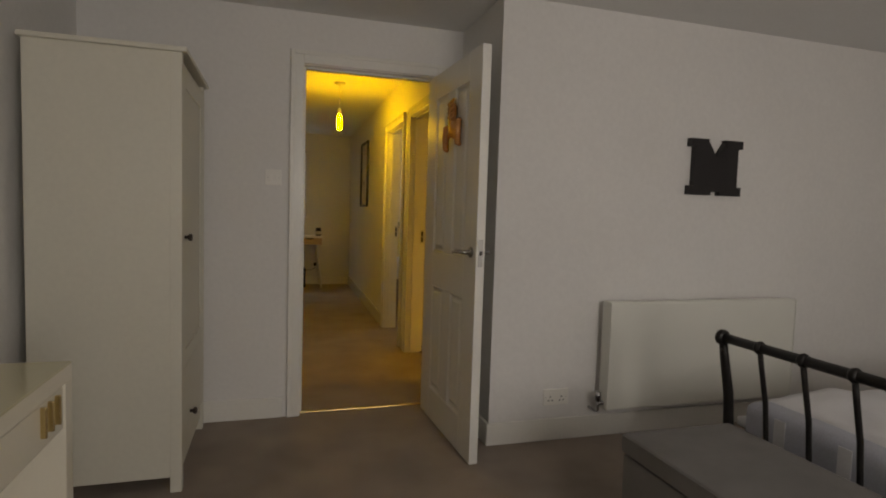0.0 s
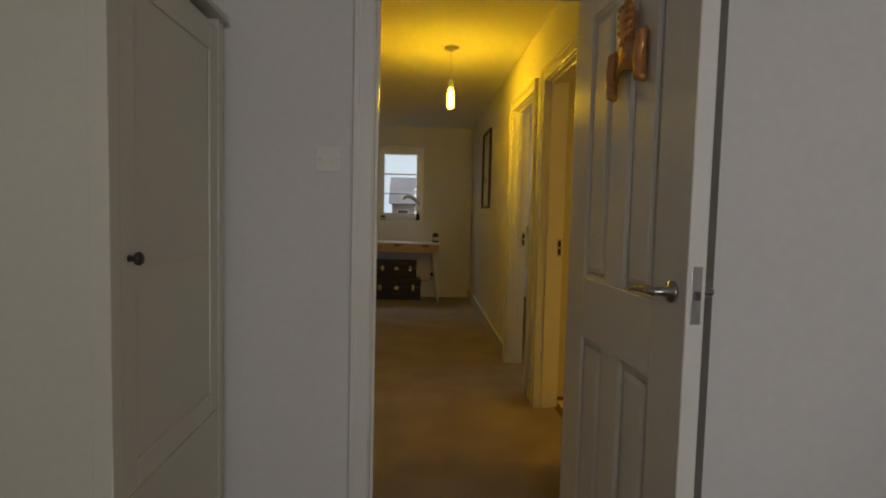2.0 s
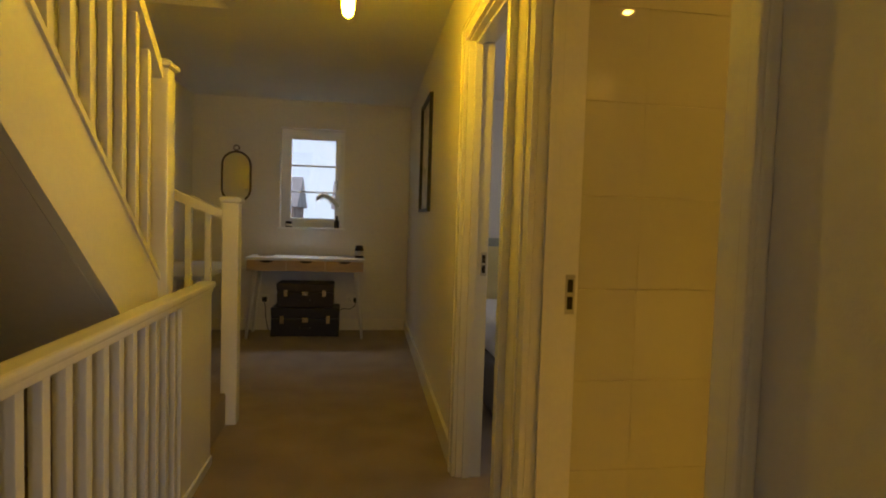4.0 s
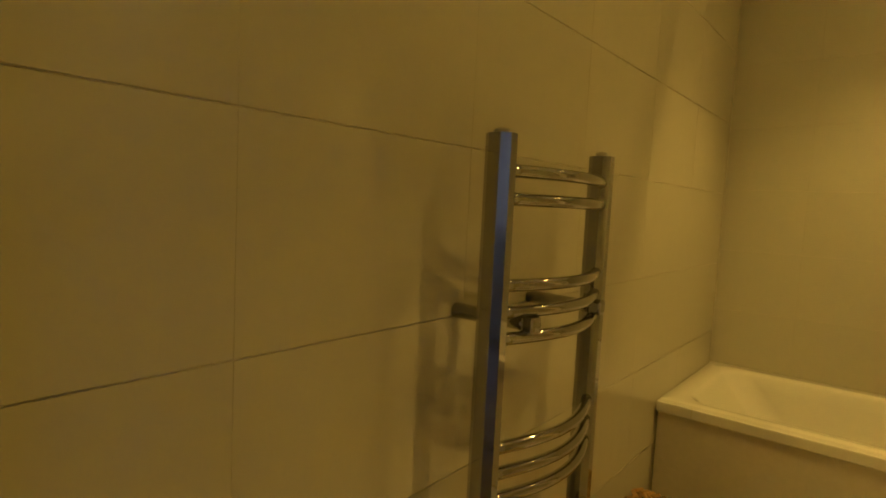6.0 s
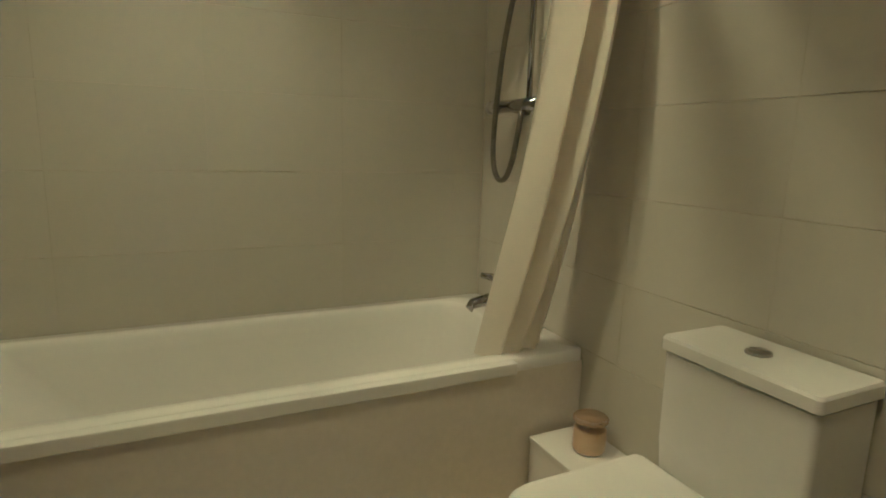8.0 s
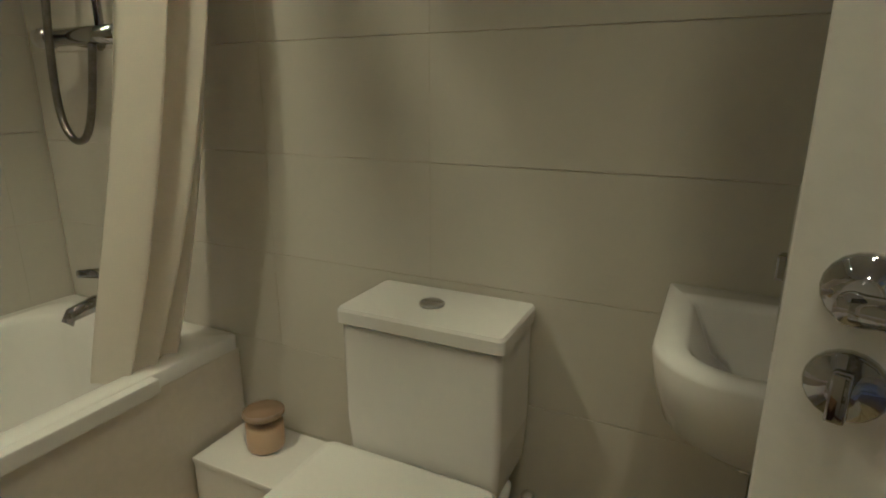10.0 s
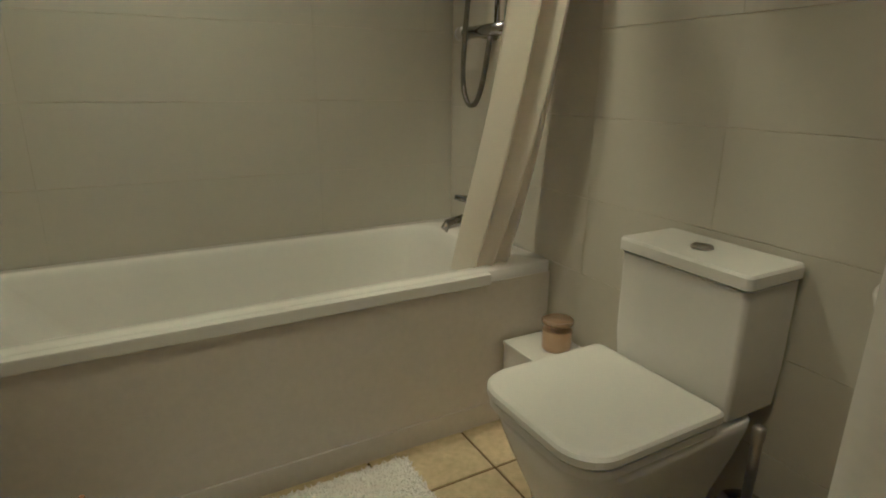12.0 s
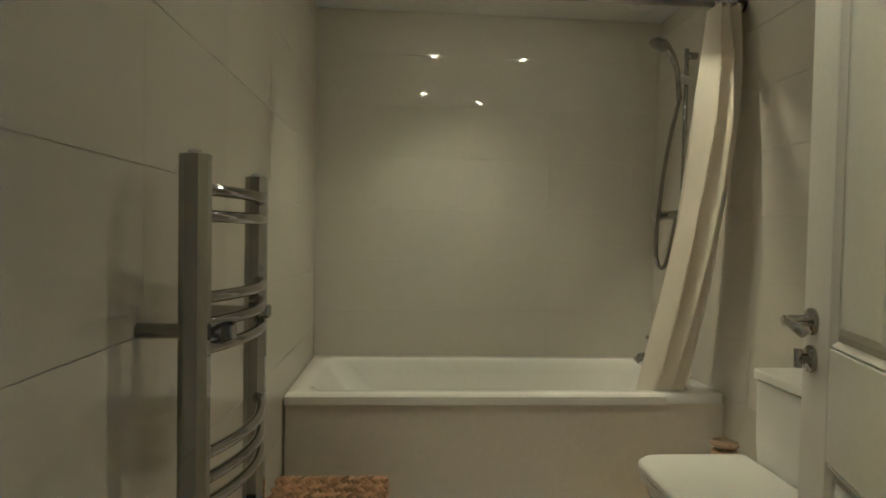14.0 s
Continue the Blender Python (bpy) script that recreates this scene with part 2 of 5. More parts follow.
_f = tagged(part("floor", box(-1.24, 4.42, -2.6, 3.1, -0.12, 0.0, bm=box(-0.25, 4.1, 3.1, 9.05, -0.12, 0.0, bm=box(-1.29, -0.25, 5.5, 9.05, -0.12, 0.0))), CARPET), "beige-brown cut-pile carpet over bedroom and landing", "carpet", kind="structure")
# bedroom
wall("wall_bedroom_door", [(-1.24, -0.03, 3.0, 3.1, 0, BC), (0.80, 0.935, 3.0, 3.1, 0, BC), (-0.03, 0.80, 3.0, 3.1, 2.05, BC)], "white painted plaster wall round the bedroom door")
wall("wall_bedroom_radiator", [(0.935, 4.3, 2.365, 2.67, 0, BC)], "white painted plaster wall behind the radiator")
wall("wall_recess_side", [(0.935, 1.06, 2.67, 3.1, 0, BC)], "white painted plaster side of the door recess")
wall("wall_bedroom_west", [(-1.24, -1.12, -2.6, 3.0, 0, BC)], "white painted plaster bedroom wall")
wall("wall_bedroom_east", [(4.3, 4.42, -2.6, 2.67, 0, BC)], "white painted plaster bedroom wall")
wall("wall_bedroom_south", [(-1.24, 0.25, -2.6, -2.5, 0, BC), (2.25, 4.42, -2.6, -2.5, 0, BC), (0.25, 2.25, -2.6, -2.5, 0, 0.8), (0.25, 2.25, -2.6, -2.5, 2.1, BC)], "white painted plaster wall with the bedroom window")
tagged(part("ceiling_bedroom", box(-1.24, 4.42, -2.6, 3.1, BC, BC + 0.1), CEIL), "white painted bedroom ceiling", "ceiling", kind="structure")
# landing
XL = -1.19
wall("wall_landing_right", [(RW, 1.06, 2.67, BD0, 0, CC), (RW, 1.06, BD0, BD1, 2.03, CC), (RW, 1.06, BD1, SD0, 0, CC), (RW, 1.06, SD0, SD1, 2.03, CC)], "white painted plaster landing wall")
tagged(part("wall_landing_picture", loft([[(RW, SD1, 0), (1.06, SD1, 0), (1.12, 8.8, 0), (1.0, 8.8, 0)], [(RW, SD1, CC), (1.06, SD1, CC), (1.12, 8.8, CC), (1.0, 8.8, CC)]]), WALL), "white painted plaster landing wall with a framed print", "wall", kind="structure")
WX0, WX1, WZ0, WZ1 = -0.335, 0.318, 1.075, 2.10
wall("wall_landing_end", [(XL - 0.1, WX0, 8.81, 9.05, 0, CC), (WX1, 1.2, 8.81, 9.05, 0, CC), (WX0, WX1, 8.81, 9.05, 0, WZ0), (WX0, WX1, 8.81, 9.05, WZ1, CC)], "white painted plaster end wall of the landing")
wall("wall_landing_left", [(XL - 0.1, XL, 3.1, 8.81, -2.4, CC + 2.4)], "white painted plaster stairwell wall")
wall("wall_stairwell_near", [(XL, -0.30, 3.1, 3.18, -2.4, CC + 2.4)], "white painted plaster stairwell wall")
tagged(part("ceiling_landing", box(-0.30, 1.2, 3.1, 9.05, CC, CC + 0.1, bm=box(XL - 0.1, -0.30, 6.3, 9.05, CC, CC + 0.1)), CEIL), "white painted landing ceiling", "ceiling", kind="structure")
tagged(part("ceiling_stairwell", box(XL - 0.1, -0.2, 3.1, 6.4, CC + 2.4, CC + 2.5), CEIL), "white painted stairwell ceiling", "ceiling", kind="structure")
# bathroom
tagged(part("ceiling_bathroom", box(1.06, 3.75, 2.67, 4.6, TC, TC + 0.1), CEIL), "white painted bathroom ceiling", "ceiling", kind="structure")
WN = wall("wall_bathroom_north", [(1.06, EW + 0.12, NW + 0.0045, 4.60, 0, TC)], "cream glazed tiled wall behind the towel rail", GROUT)
WS = wall("wall_bathroom_south", [(1.06, EW + 0.12, 2.672, SW - 0.0045, 0, TC)], "cream glazed tiled wall behind the toilet", GROUT)
WE = wall("wall_bathroom_east", [(EW + 0.0045, EW + 0.12, SW - 0.0045, NW + 0.0045, 0, TC)], "cream glazed tiled wall along the bath", GROUT)
FB = tagged(part("floor_bathroom", box(1.06, EW, SW, NW, 0.0, 0.006), FGROUT), "dark grout bed of the bathroom floor", "floor", kind="structure")
# second bedroom
wall("wall_second_bedroom", [(1.06, 4.1, 8.2, 8.3, 0, CC), (4.0, 4.1, 4.6, 6.0, 0, CC), (4.0, 4.1, 7.2, 8.2, 0, CC), (4.0, 4.1, 6.0, 7.2, 0, 0.9), (4.0, 4.1, 6.0, 7.2, 2.1, CC)], "pale painted wall of the second bedroom")
wall("wall_second_bedroom_near", [(1.06, 4.1, 4.601, 4.66, 0, CC)], "pale painted wall of the second bedroom")
tagged(part("ceiling_second_bedroom", box(1.06, 4.1, 4.6, 8.3, CC, CC + 0.1), CEIL), "white painted ceiling of the second bedroom", "ceiling", kind="structure")

# skirting boards and door linings
SK = 0.12


def skirting(name, boxes):
    trim(name, boxes, "white gloss painted skirting board", bevel=0.005)


skirting("baseboard_bedroom", [(-1.12, -0.10, 2.985, 3.0, 0, SK), (0.92, 4.3, 2.35, 2.365, 0, SK), (0.92, 0.935, 2.365, 2.985, 0, SK), (-1.12, -1.105, -2.5, 2.985, 0, SK)])
skirting("baseboard_landing", [(XL, 1.0, 8.795, 8.81, 0, SK), (XL, XL + 0.015, 6.2, 8.795, 0, SK), (RW - 0.015, RW, 4.40, 4.52, 0, SK), (RW - 0.015, RW, 3.17, 3.42, 0, SK)])
tagged(part("baseboard_landing_picture", loft([[(RW - 0.016, SD1 + 0.08, 0), (RW + 0.002, SD1 + 0.08, 0), (1.002, 8.795, 0), (0.984, 8.795, 0)], [(RW - 0.016, SD1 + 0.08, SK), (RW + 0.002, SD1 + 0.08, SK), (1.002, 8.795, SK), (0.984, 8.795, SK)]]), GLOSS), "white gloss painted skirting board", "trim", kind="structure")


def architrave(name, axis, face, a0, a1, top, side, width=0.072, depth=0.018):
    """A moulded frame round an opening; axis is the wall's normal, side the way it stands proud."""
    bm = bmesh.new()
    f0, f1 = sorted((face, face + side * depth))
    g0, g1 = sorted((face, face + side * (depth + 0.007)))
    for u0, u1, z0, z1, lo, hi in ((a0 - width, a0, 0, top + width, f0, f1), (a1, a1 + width, 0, top + width, f0, f1), (a0, a1, top, top + width, f0, f1),
                                   (a0 - width + 0.002, a0 - width + 0.024, 0, top + width - 0.002, g0, g1), (a1 + width - 0.024, a1 + width - 0.002, 0, top + width - 0.002, g0, g1), (a0 - width + 0.024, a1 + width - 0.024, top + width - 0.024, top + width - 0.002, g0, g1)):
        if axis == "y":
            box(u0, u1, lo, hi, z0, z1, 0.004, bm)
        else:
            box(lo, hi, u0, u1, z0, z1, 0.004, bm)
    return tagged(part(name, bm, GLOSS), "white gloss painted moulded door architrave", "trim", kind="structure")


architrave("trim_bedroom_door", "y", 3.0, -0.005, 0.774, 2.025, -1)
architrave("trim_bedroom_door_landing", "y", 3.1, -0.005, 0.774, 2.025, 1)
architrave("trim_bathroom_door", "x", RW, BD0 + 0.025, BD1 - 0.005, 2.005, -1)
architrave("trim_second_bedroom_door", "x", RW, SD0 + 0.02, SD1 - 0.02, 2.005, -1)


def lining(name, axis, a0, a1, d0, d1, top, stop0, stop1, t=0.028):
    bm = bmesh.new()
    for u0, u1, z0, z1, e0, e1 in ((a0 - 0.005, a0 + t, 0, top + t, d0, d1), (a1 - t, a1 + 0.005, 0, top + t, d0, d1), (a0 + t, a1 - t, top, top + t, d0, d1),
                                   (a0 + t, a0 + t + 0.012, 0, top, stop0, stop1), (a1 - t - 0.012, a1 - t, 0, top, stop0, stop1), (a0 + t + 0.012, a1 - t - 0.012, top - 0.012, top, stop0, stop1)):
        if axis == "y":
            box(u0, u1, e0, e1, z0, z1, 0.002, bm)
        else:
            box(e0, e1, u0, u1, z0, z1, 0.002, bm)
    return tagged(part(name, bm, GLOSS), "white gloss painted door lining", "door frame", kind="structure")


lining("door_frame_bedroom", "y", -0.028, 0.795, 3.0, 3.1, 2.02, 3.045, 3.085)
lining("door_frame_bathroom", "x", BD0, BD1 + 0.024, RW, 1.075, 2.0, 0.97, 1.005)
lining("door_frame_second_bedroom", "x", SD0, SD1, RW, 1.06, 2.0, 0.97, 1.005)
trim("door_threshold", [(0.0, 0.765, 3.03, 3.06, 0.0, 0.006)], "narrow brass carpet bar in the bedroom doorway", BRASS, 0.002)


# ---------------------------------------------------------------- doors
def door(name, m, width, label, lock=False, inset=0.06, st=0.12, gap=0.10, lever=0.125, H=1.985, T=0.040, hinge_side=-1):
    """A moulded four-panel door; hinge on z, leaf along +x, thickness about y = 0."""
    d = tagged(thing(name, label, "door", m), kind="structure")
    mid, bot, top, zl = 0.20, 0.185, 0.14, 0.785
    cx, gap = width / 2, gap / 2
    bm = bmesh.new()
    box(0.004, width - 0.004, -T / 2 + 0.008, T / 2 - 0.008, 0.008, H - 0.004, 0, bm)
    for x0, x1, z0, z1 in ((0, st, 0, H), (width - st, width, 0, H), (st, width - st, 0, bot), (st, width - st, zl, zl + mid), (st, width - st, H - top, H), (cx - gap, cx + gap, bot, zl), (cx - gap, cx + gap, zl + mid, H - top)):
        box(x0, x1, -T / 2, T / 2, z0, z1, 0.0022, bm, 1)
    part("door_leaf", bm, GLOSS, d)
    for x0, x1 in ((st, cx - gap), (cx + gap, width - st)):
        for z0, z1 in ((bot, zl), (zl + mid, H - top)):
            bm = bmesh.new()
            for s in (1, -1):
                loft([[(x, s * y, z) for x, z in ((x0 + i, z0 + i), (x1 - i, z0 + i), (x1 - i, z1 - i), (x0 + i, z1 - i))] for i, y in ((0.0, T / 2 - 0.0095), (0.004, T / 2 - 0.001), (0.014, T / 2 - 0.008), (0.026, T / 2 - 0.008), (0.040, T / 2 - 0.001))], bm, (False, True))
            part("door_panel", bm, GLOSS, d)
    for s in (1, -1):
        y = s * T / 2
        bm = turned([(0.026, 0), (0.026, 0.006), (0.024, 0.009), (0.012, 0.012), (0.010, 0.045), (0.010, 0.052)], 20)
        bm.transform(Matrix.Translation((width - inset, y, 1.02)) @ Matrix.Rotation(radians(-90 * s), 4, 'X'))
        tube([(width - inset, y + s * 0.046, 1.02), (width - inset - 0.03, y + s * 0.05, 1.021), (width - inset - lever * 0.72, y + s * 0.05, 1.017), (width - inset - lever, y + s * 0.047, 1.010)], [0.010, 0.010, 0.0095, 0.008], 12, bm)
        part("door_handle", bm, CHROME, d, "chrome lever handle on a round rose", smooth=True)
        if lock:
            bm = turned([(0.026, 0), (0.026, 0.006), (0.024, 0.009), (0.010, 0.010), (0.009, 0.022)], 20)
            box(-0.006, 0.006, -0.018, 0.018, 0.018, 0.030, 0.002, bm)
            bm.transform(Matrix.Translation((width - inset, y, 0.95)) @ Matrix.Rotation(radians(-90 * s), 4, 'X'))
            part("thumb_turn", bm, CHROME, d, "chrome bathroom lock turn", smooth=True)
    bm = box(width - 0.0005, width + 0.0025, -0.012, 0.012, 0.955, 1.085, 0.001)
    part("latch_plate", bm, STEEL, d, "brushed steel latch plate")
    part("latch_bolt", box(width + 0.002, width + 0.010, -0.007, 0.007, 1.01, 1.03, 0.002), CHROME, d)
    for z in (0.2, 1.0, 1.75):
        part("hinge", tube([(-0.004, hinge_side * (T / 2 + 0.004), z), (-0.004, hinge_side * (T / 2 + 0.004), z + 0.09)], 0.006), STEEL, d)
    return d


door("door_bedroom", pose(0.743, 2.966, 0.008, 0, 0, -87.7), 0.815, "white gloss moulded four-panel door standing open", st=0.16, gap=0.125, T=0.044, hinge_side=1)
door("door_bathroom", pose(1.10, BD0 + 0.03, 0.008, 0, 0, -18.3), 0.765, "white gloss moulded four-panel bathroom door standing open", lock=True, inset=0.048, lever=0.09)


def strike(m, name, label):
    d = thing(name, label, "strike plate", m)
    bm = bmesh.new()
    for x0, x1, z0, z1 in ((-0.014, -0.008, -0.055, 0.055), (0.008, 0.014, -0.055, 0.055), (-0.008, 0.008, -0.055, -0.042), (-0.008, 0.008, 0.042, 0.055), (-0.008, 0.008, -0.006, 0.006)):
        box(x0, x1, -0.002, 0.0, z0, z1, 0.0006, bm, 1)
    part("plate", bm, STEEL, d, "brushed steel plate")
    for z0, z1 in ((-0.042, -0.006), (0.006, 0.042)):
        part("latch_hole", box(-0.008, 0.008, -0.0012, 0.0, z0, z1), BLACK, d, "dark latch hole")
    for z in (-0.049, 0.049):
        part("screw", tube([(0, -0.002, z), (0, -0.0032, z)], 0.0032, 8), STEEL, d)


strike(pose(1.052, BD1 - 0.0045, 1.0), "strike_plate", "brushed steel strike plate on the bathroom door jamb")
strike(pose(1.040, SD1 - 0.0285, 1.0), "strike_plate", "brushed steel strike plate on the bedroom door jamb")

# ---------------------------------------------------------------- bedroom things
def wardrobe():
    """Single wardrobe with its door towards +x; it stands on short posts."""
    W, D, H = 0.74, 0.555, 1.845
    w = thing("wardrobe", "tall off-white painted wardrobe with dark knobs", "wardrobe", pose(-1.07, 2.20, 0))
    OFF = material("off_white_paint", (0.66, 0.64, 0.55), 0.45, vary=0.03, scale=2, fine=50, bump=0.04)
    part("side_panel", box(0.0, D - 0.045, 0.004, 0.022, 0.065, H - 0.02, 0.002), OFF, w)
    part("side_panel", box(0.0, D - 0.045, W - 0.022, W - 0.004, 0.065, H - 0.02, 0.002), OFF, w)
    part("back_panel", box(0.0, 0.01, 0.022, W - 0.022, 0.065, H - 0.02), OFF, w)
    part("bottom_panel", box(0.01, D - 0.045, 0.022, W - 0.022, 0.09, 0.108, 0.002), OFF, w)
    for y in (0.0, W - 0.045):
        part("corner_post", box(D - 0.045, D, y, y + 0.045, 0.0, H - 0.02, 0.003), OFF, w)
    part("top_board", box(-0.012, D + 0.02, -0.012, W + 0.012, H - 0.02, H, 0.005), OFF, w)
    part("plinth_rail", box(D - 0.035, D - 0.012, 0.045, W - 0.045, 0.065, 0.145, 0.002), OFF, w)
    d = part("wardrobe_door", box(D - 0.034, D - 0.009, 0.047, W - 0.047, 0.508, H - 0.05, 0.002), OFF, w)
    for y0, y1, z0, z1 in ((0.047, 0.12, 0.508, H - 0.05), (W - 0.12, W - 0.047, 0.508, H - 0.05), (0.12, W - 0.12, 0.508, 0.58), (0.12, W - 0.12, H - 0.14, H - 0.05)):
        part("door_rail", box(D - 0.009, D - 0.002, y0, y1, z0, z1, 0.003), OFF, d)
    part("panel_bead", box(D - 0.009, D - 0.006, 0.12, W - 0.12, 1.046, 1.054, 0.001), OFF, d)
    part("drawer_front", box(D - 0.034, D - 0.002, 0.047, W - 0.047, 0.148, 0.505, 0.003), OFF, w)
    for y, z in ((0.085, 1.075), (0.25, 0.262)):
        bm = turned([(0.008, 0), (0.007, 0.012), (0.015, 0.018), (0.0165, 0.026), (0.012, 0.031), (0.0, 0.032)], 16)
        bm.transform(Matrix.Translation((D - 0.002, y, z)) @ Matrix.Rotation(radians(90), 4, 'Y'))
        part("knob", bm, DARKWOOD, w, "dark turned knob", smooth=True)


wardrobe()


def dressing_table():
    W, D, H = 1.20, 0.44, 0.79
    t = thing("dressing_table", "white lacquered dressing table with a glass top", "table", pose(-1.105, 0.19, 0))
    LAC = material("white_lacquer", (0.78, 0.74, 0.62), 0.22, vary=0.02)
    part("tabletop", box(0, D, 0, W, H - 0.05, H - 0.008, 0.002), LAC, t)
    part("glass_top", box(0.0, D, 0.0, W, H - 0.0075, H - 0.0015, 0.001), material("tinted_glass_sheet", (0.64, 0.60, 0.42), 0.05, vary=0.01), t, "glossy glass sheet")
    for y in (0, W - 0.05):
        part("leg_slab", box(0.0, D, y, y + 0.05, 0, H - 0.05, 0.002), LAC, t)
    part("back_board", box(0.0, 0.016, 0.05, W - 0.05, 0.25, H - 0.05, 0.001), LAC, t)
    part("drawer_box", box(0.02, D - 0.024, 0.055, W - 0.055, H - 0.165, H - 0.055, 0.001), LAC, t)
    for y0, y1 in ((0.055, W / 2 - 0.003), (W / 2 + 0.003, W - 0.055)):
        f = part("drawer_front", box(D - 0.022, D - 0.004, y0, y1, H - 0.165, H - 0.055, 0.002), LAC, t)
        y = y1 - 0.10
        for k in range(3):
            part("drawer_pull", box(D - 0.004, D + 0.010, y - 0.05 + 0.045 * k, y - 0.041 + 0.045 * k, H - 0.135, H - 0.06, 0.003), BRASS, f, "slim brass pull")
    # small drawer unit on the table
    c = thing("jewellery_drawers", "small white drawer unit with pink bow handles on a dressing table", "drawers", pose(-1.08, 0.88, H - 0.0015))
    part("carcass", box(0, 0.17, 0, 0.47, 0.0, 0.20, 0.003), LAC, c)
    for k, z in enumerate((0.008, 0.073, 0.138)):
        for y0, y1 in ((0.006, 0.233), (0.237, 0.464)) if k == 1 else ((0.006, 0.464),):
            f = part("drawer_front", box(0.17, 0.182, y0, y1, z, z + 0.060, 0.002), LAC, c)
            yc = (y0 + y1) / 2
            if k == 2:
                continue
            part("bow_handle", tube([(0.183, yc - 0.02, z + 0.034), (0.196, yc - 0.010, z + 0.026), (0.194, yc, z + 0.031), (0.196, yc + 0.010, z + 0.026), (0.183, yc + 0.02, z + 0.034)], [0.003, 0.0055, 0.004, 0.0055, 0.003], 8), PINK, f, "pink bow handle")
    top = H - 0.0015 + 0.20
    part("tray", box(0.012, 0.16, 0.01, 0.46, 0.2005, 0.204, 0.001), material("grey_felt", (0.22, 0.2, 0.18), 0.9), c, "grey felt tray")
    for k, (x, y, h, r, mat, lab) in enumerate(((-0.94, 1.325, 0.034, 0.010, PLASTIC, "small white tube"), (-0.96, 1.25, 0.062, 0.023, PINK, "pink glass cube bottle"), (-0.99, 1.18, 0.045, 0.016, STEEL, "small grey pot"), (-0.95, 1.10, 0.085, 0.020, material("blush_glass", (0.62, 0.40, 0.36), 0.15), "tall blush perfume bottle"), (-0.92, 1.15, 0.03, 0.012, material("blue_glass", (0.03, 0.05, 0.25), 0.1), "dark blue nail bottle"), (-1.02, 1.02, 0.085, 0.018, GLASS, "clear perfume bottle"))):
        b = thing("cosmetic_bottle", lab + " on the drawer unit", "bottle", pose(x, y, top + 0.0045))
        part("bottle_body", box(-r, r, -r, r, 0, h * 0.72, 0.004), mat, b)
        part("bottle_cap", turned([(r * 0.55, h * 0.72), (r * 0.55, h - 0.002), (r * 0.4, h)], 12), STEEL, b)


dressing_table()


def letter_m():
    """A slab-serif capital M cut from thick board."""
    o = thing("letter_m_sign", "black painted wooden letter M hung on the wall", "wall letter", pose(2.078, 2.363, 1.36, 90, 0, 0))
    W, H, T = 0.36, 0.315, 0.035
    bm = bmesh.new()

    def prism(pts, z0=0.0, z1=T):
        loft([[(x, y, z0) for x, y in pts], [(x, y, z1) for x, y in pts]], bm)
    prism([(0.0, 0), (0.150, 0), (0.150, 0.05), (0.0, 0.05)])
    prism([(0.21, 0), (0.36, 0), (0.36, 0.05), (0.21, 0.05)])
    prism([(0.0, 0.27), (0.11, 0.27), (0.125, H), (0.0, H)])
    prism([(0.25, 0.27), (0.36, 0.27), (0.36, H), (0.235, H)])
    prism([(0.03, 0.05), (0.115, 0.05), (0.115, 0.27), (0.03, 0.27)], 0.0, T - 0.0005)
    prism([(0.245, 0.05), (0.33, 0.05), (0.33, 0.27), (0.245, 0.27)], 0.0, T - 0.0005)
    prism([(0.110, 0.262), (0.115, 0.02), (0.245, 0.02), (0.250, 0.262), (0.235, 0.30), (0.18, 0.215), (0.125, 0.30)], 0.0, T - 0.001)
    part("letter", bm, BLACKWOOD, o)


letter_m()


def radiator():
    r = thing("radiator", "white panel radiator with a brass-tailed valve under the window wall", "radiator", pose(1.562, 2.24, 0.185))
    r["label"] = "white enamelled panel radiator fixed to the wall"
    W, H = 1.25, 0.575
    ENAMEL = material("radiator_enamel", (0.72, 0.72, 0.66), 0.3, vary=0.02)
    bm = box(0.0, W, 0.0, 0.012, 0.0, H, 0.005)
    part("front_panel", bm, ENAMEL, r)
    part("back_panel", box(0.0, W, 0.06, 0.072, 0.0, H, 0.004), ENAMEL, r)
    for k in range(25):
        part("convector_fin", box(0.03 + k * 0.049, 0.034 + k * 0.049, 0.012, 0.06, 0.03, H - 0.03), ENAMEL, r)
    part("top_grille", box(-0.004, W + 0.004, 0.0125, 0.0595, H - 0.004, H + 0.006, 0.002), ENAMEL, r)
    for x in (-0.005, W):
        part("side_cover", box(x, x + 0.005, -0.004, 0.076, 0.0, H + 0.003, 0.001), ENAMEL, r)
    for x in (0.2, W - 0.2):
        part("wall_bracket", box(x, x + 0.03, 0.072, 0.124, 0.1, H - 0.1, 0.002), STEEL, r)
    bm = tube([(0.03, 0.036, 0.03), (-0.035, 0.036, 0.03)], 0.011)
    tube([(-0.035, 0.036, 0.055), (-0.035, 0.036, -0.01), (-0.035, 0.06, -0.02), (-0.035, 0.124, -0.02)], [0.010, 0.008, 0.008, 0.008], 10, bm)
    turned([(0.016, 0.0), (0.017, 0.03), (0.014, 0.05), (0.0, 0.052)], 14, (-0.035, 0.036, 0.04), bm)
    part("valve", bm, CHROME, r, "chrome valve and pipe tail", smooth=True)


radiator()


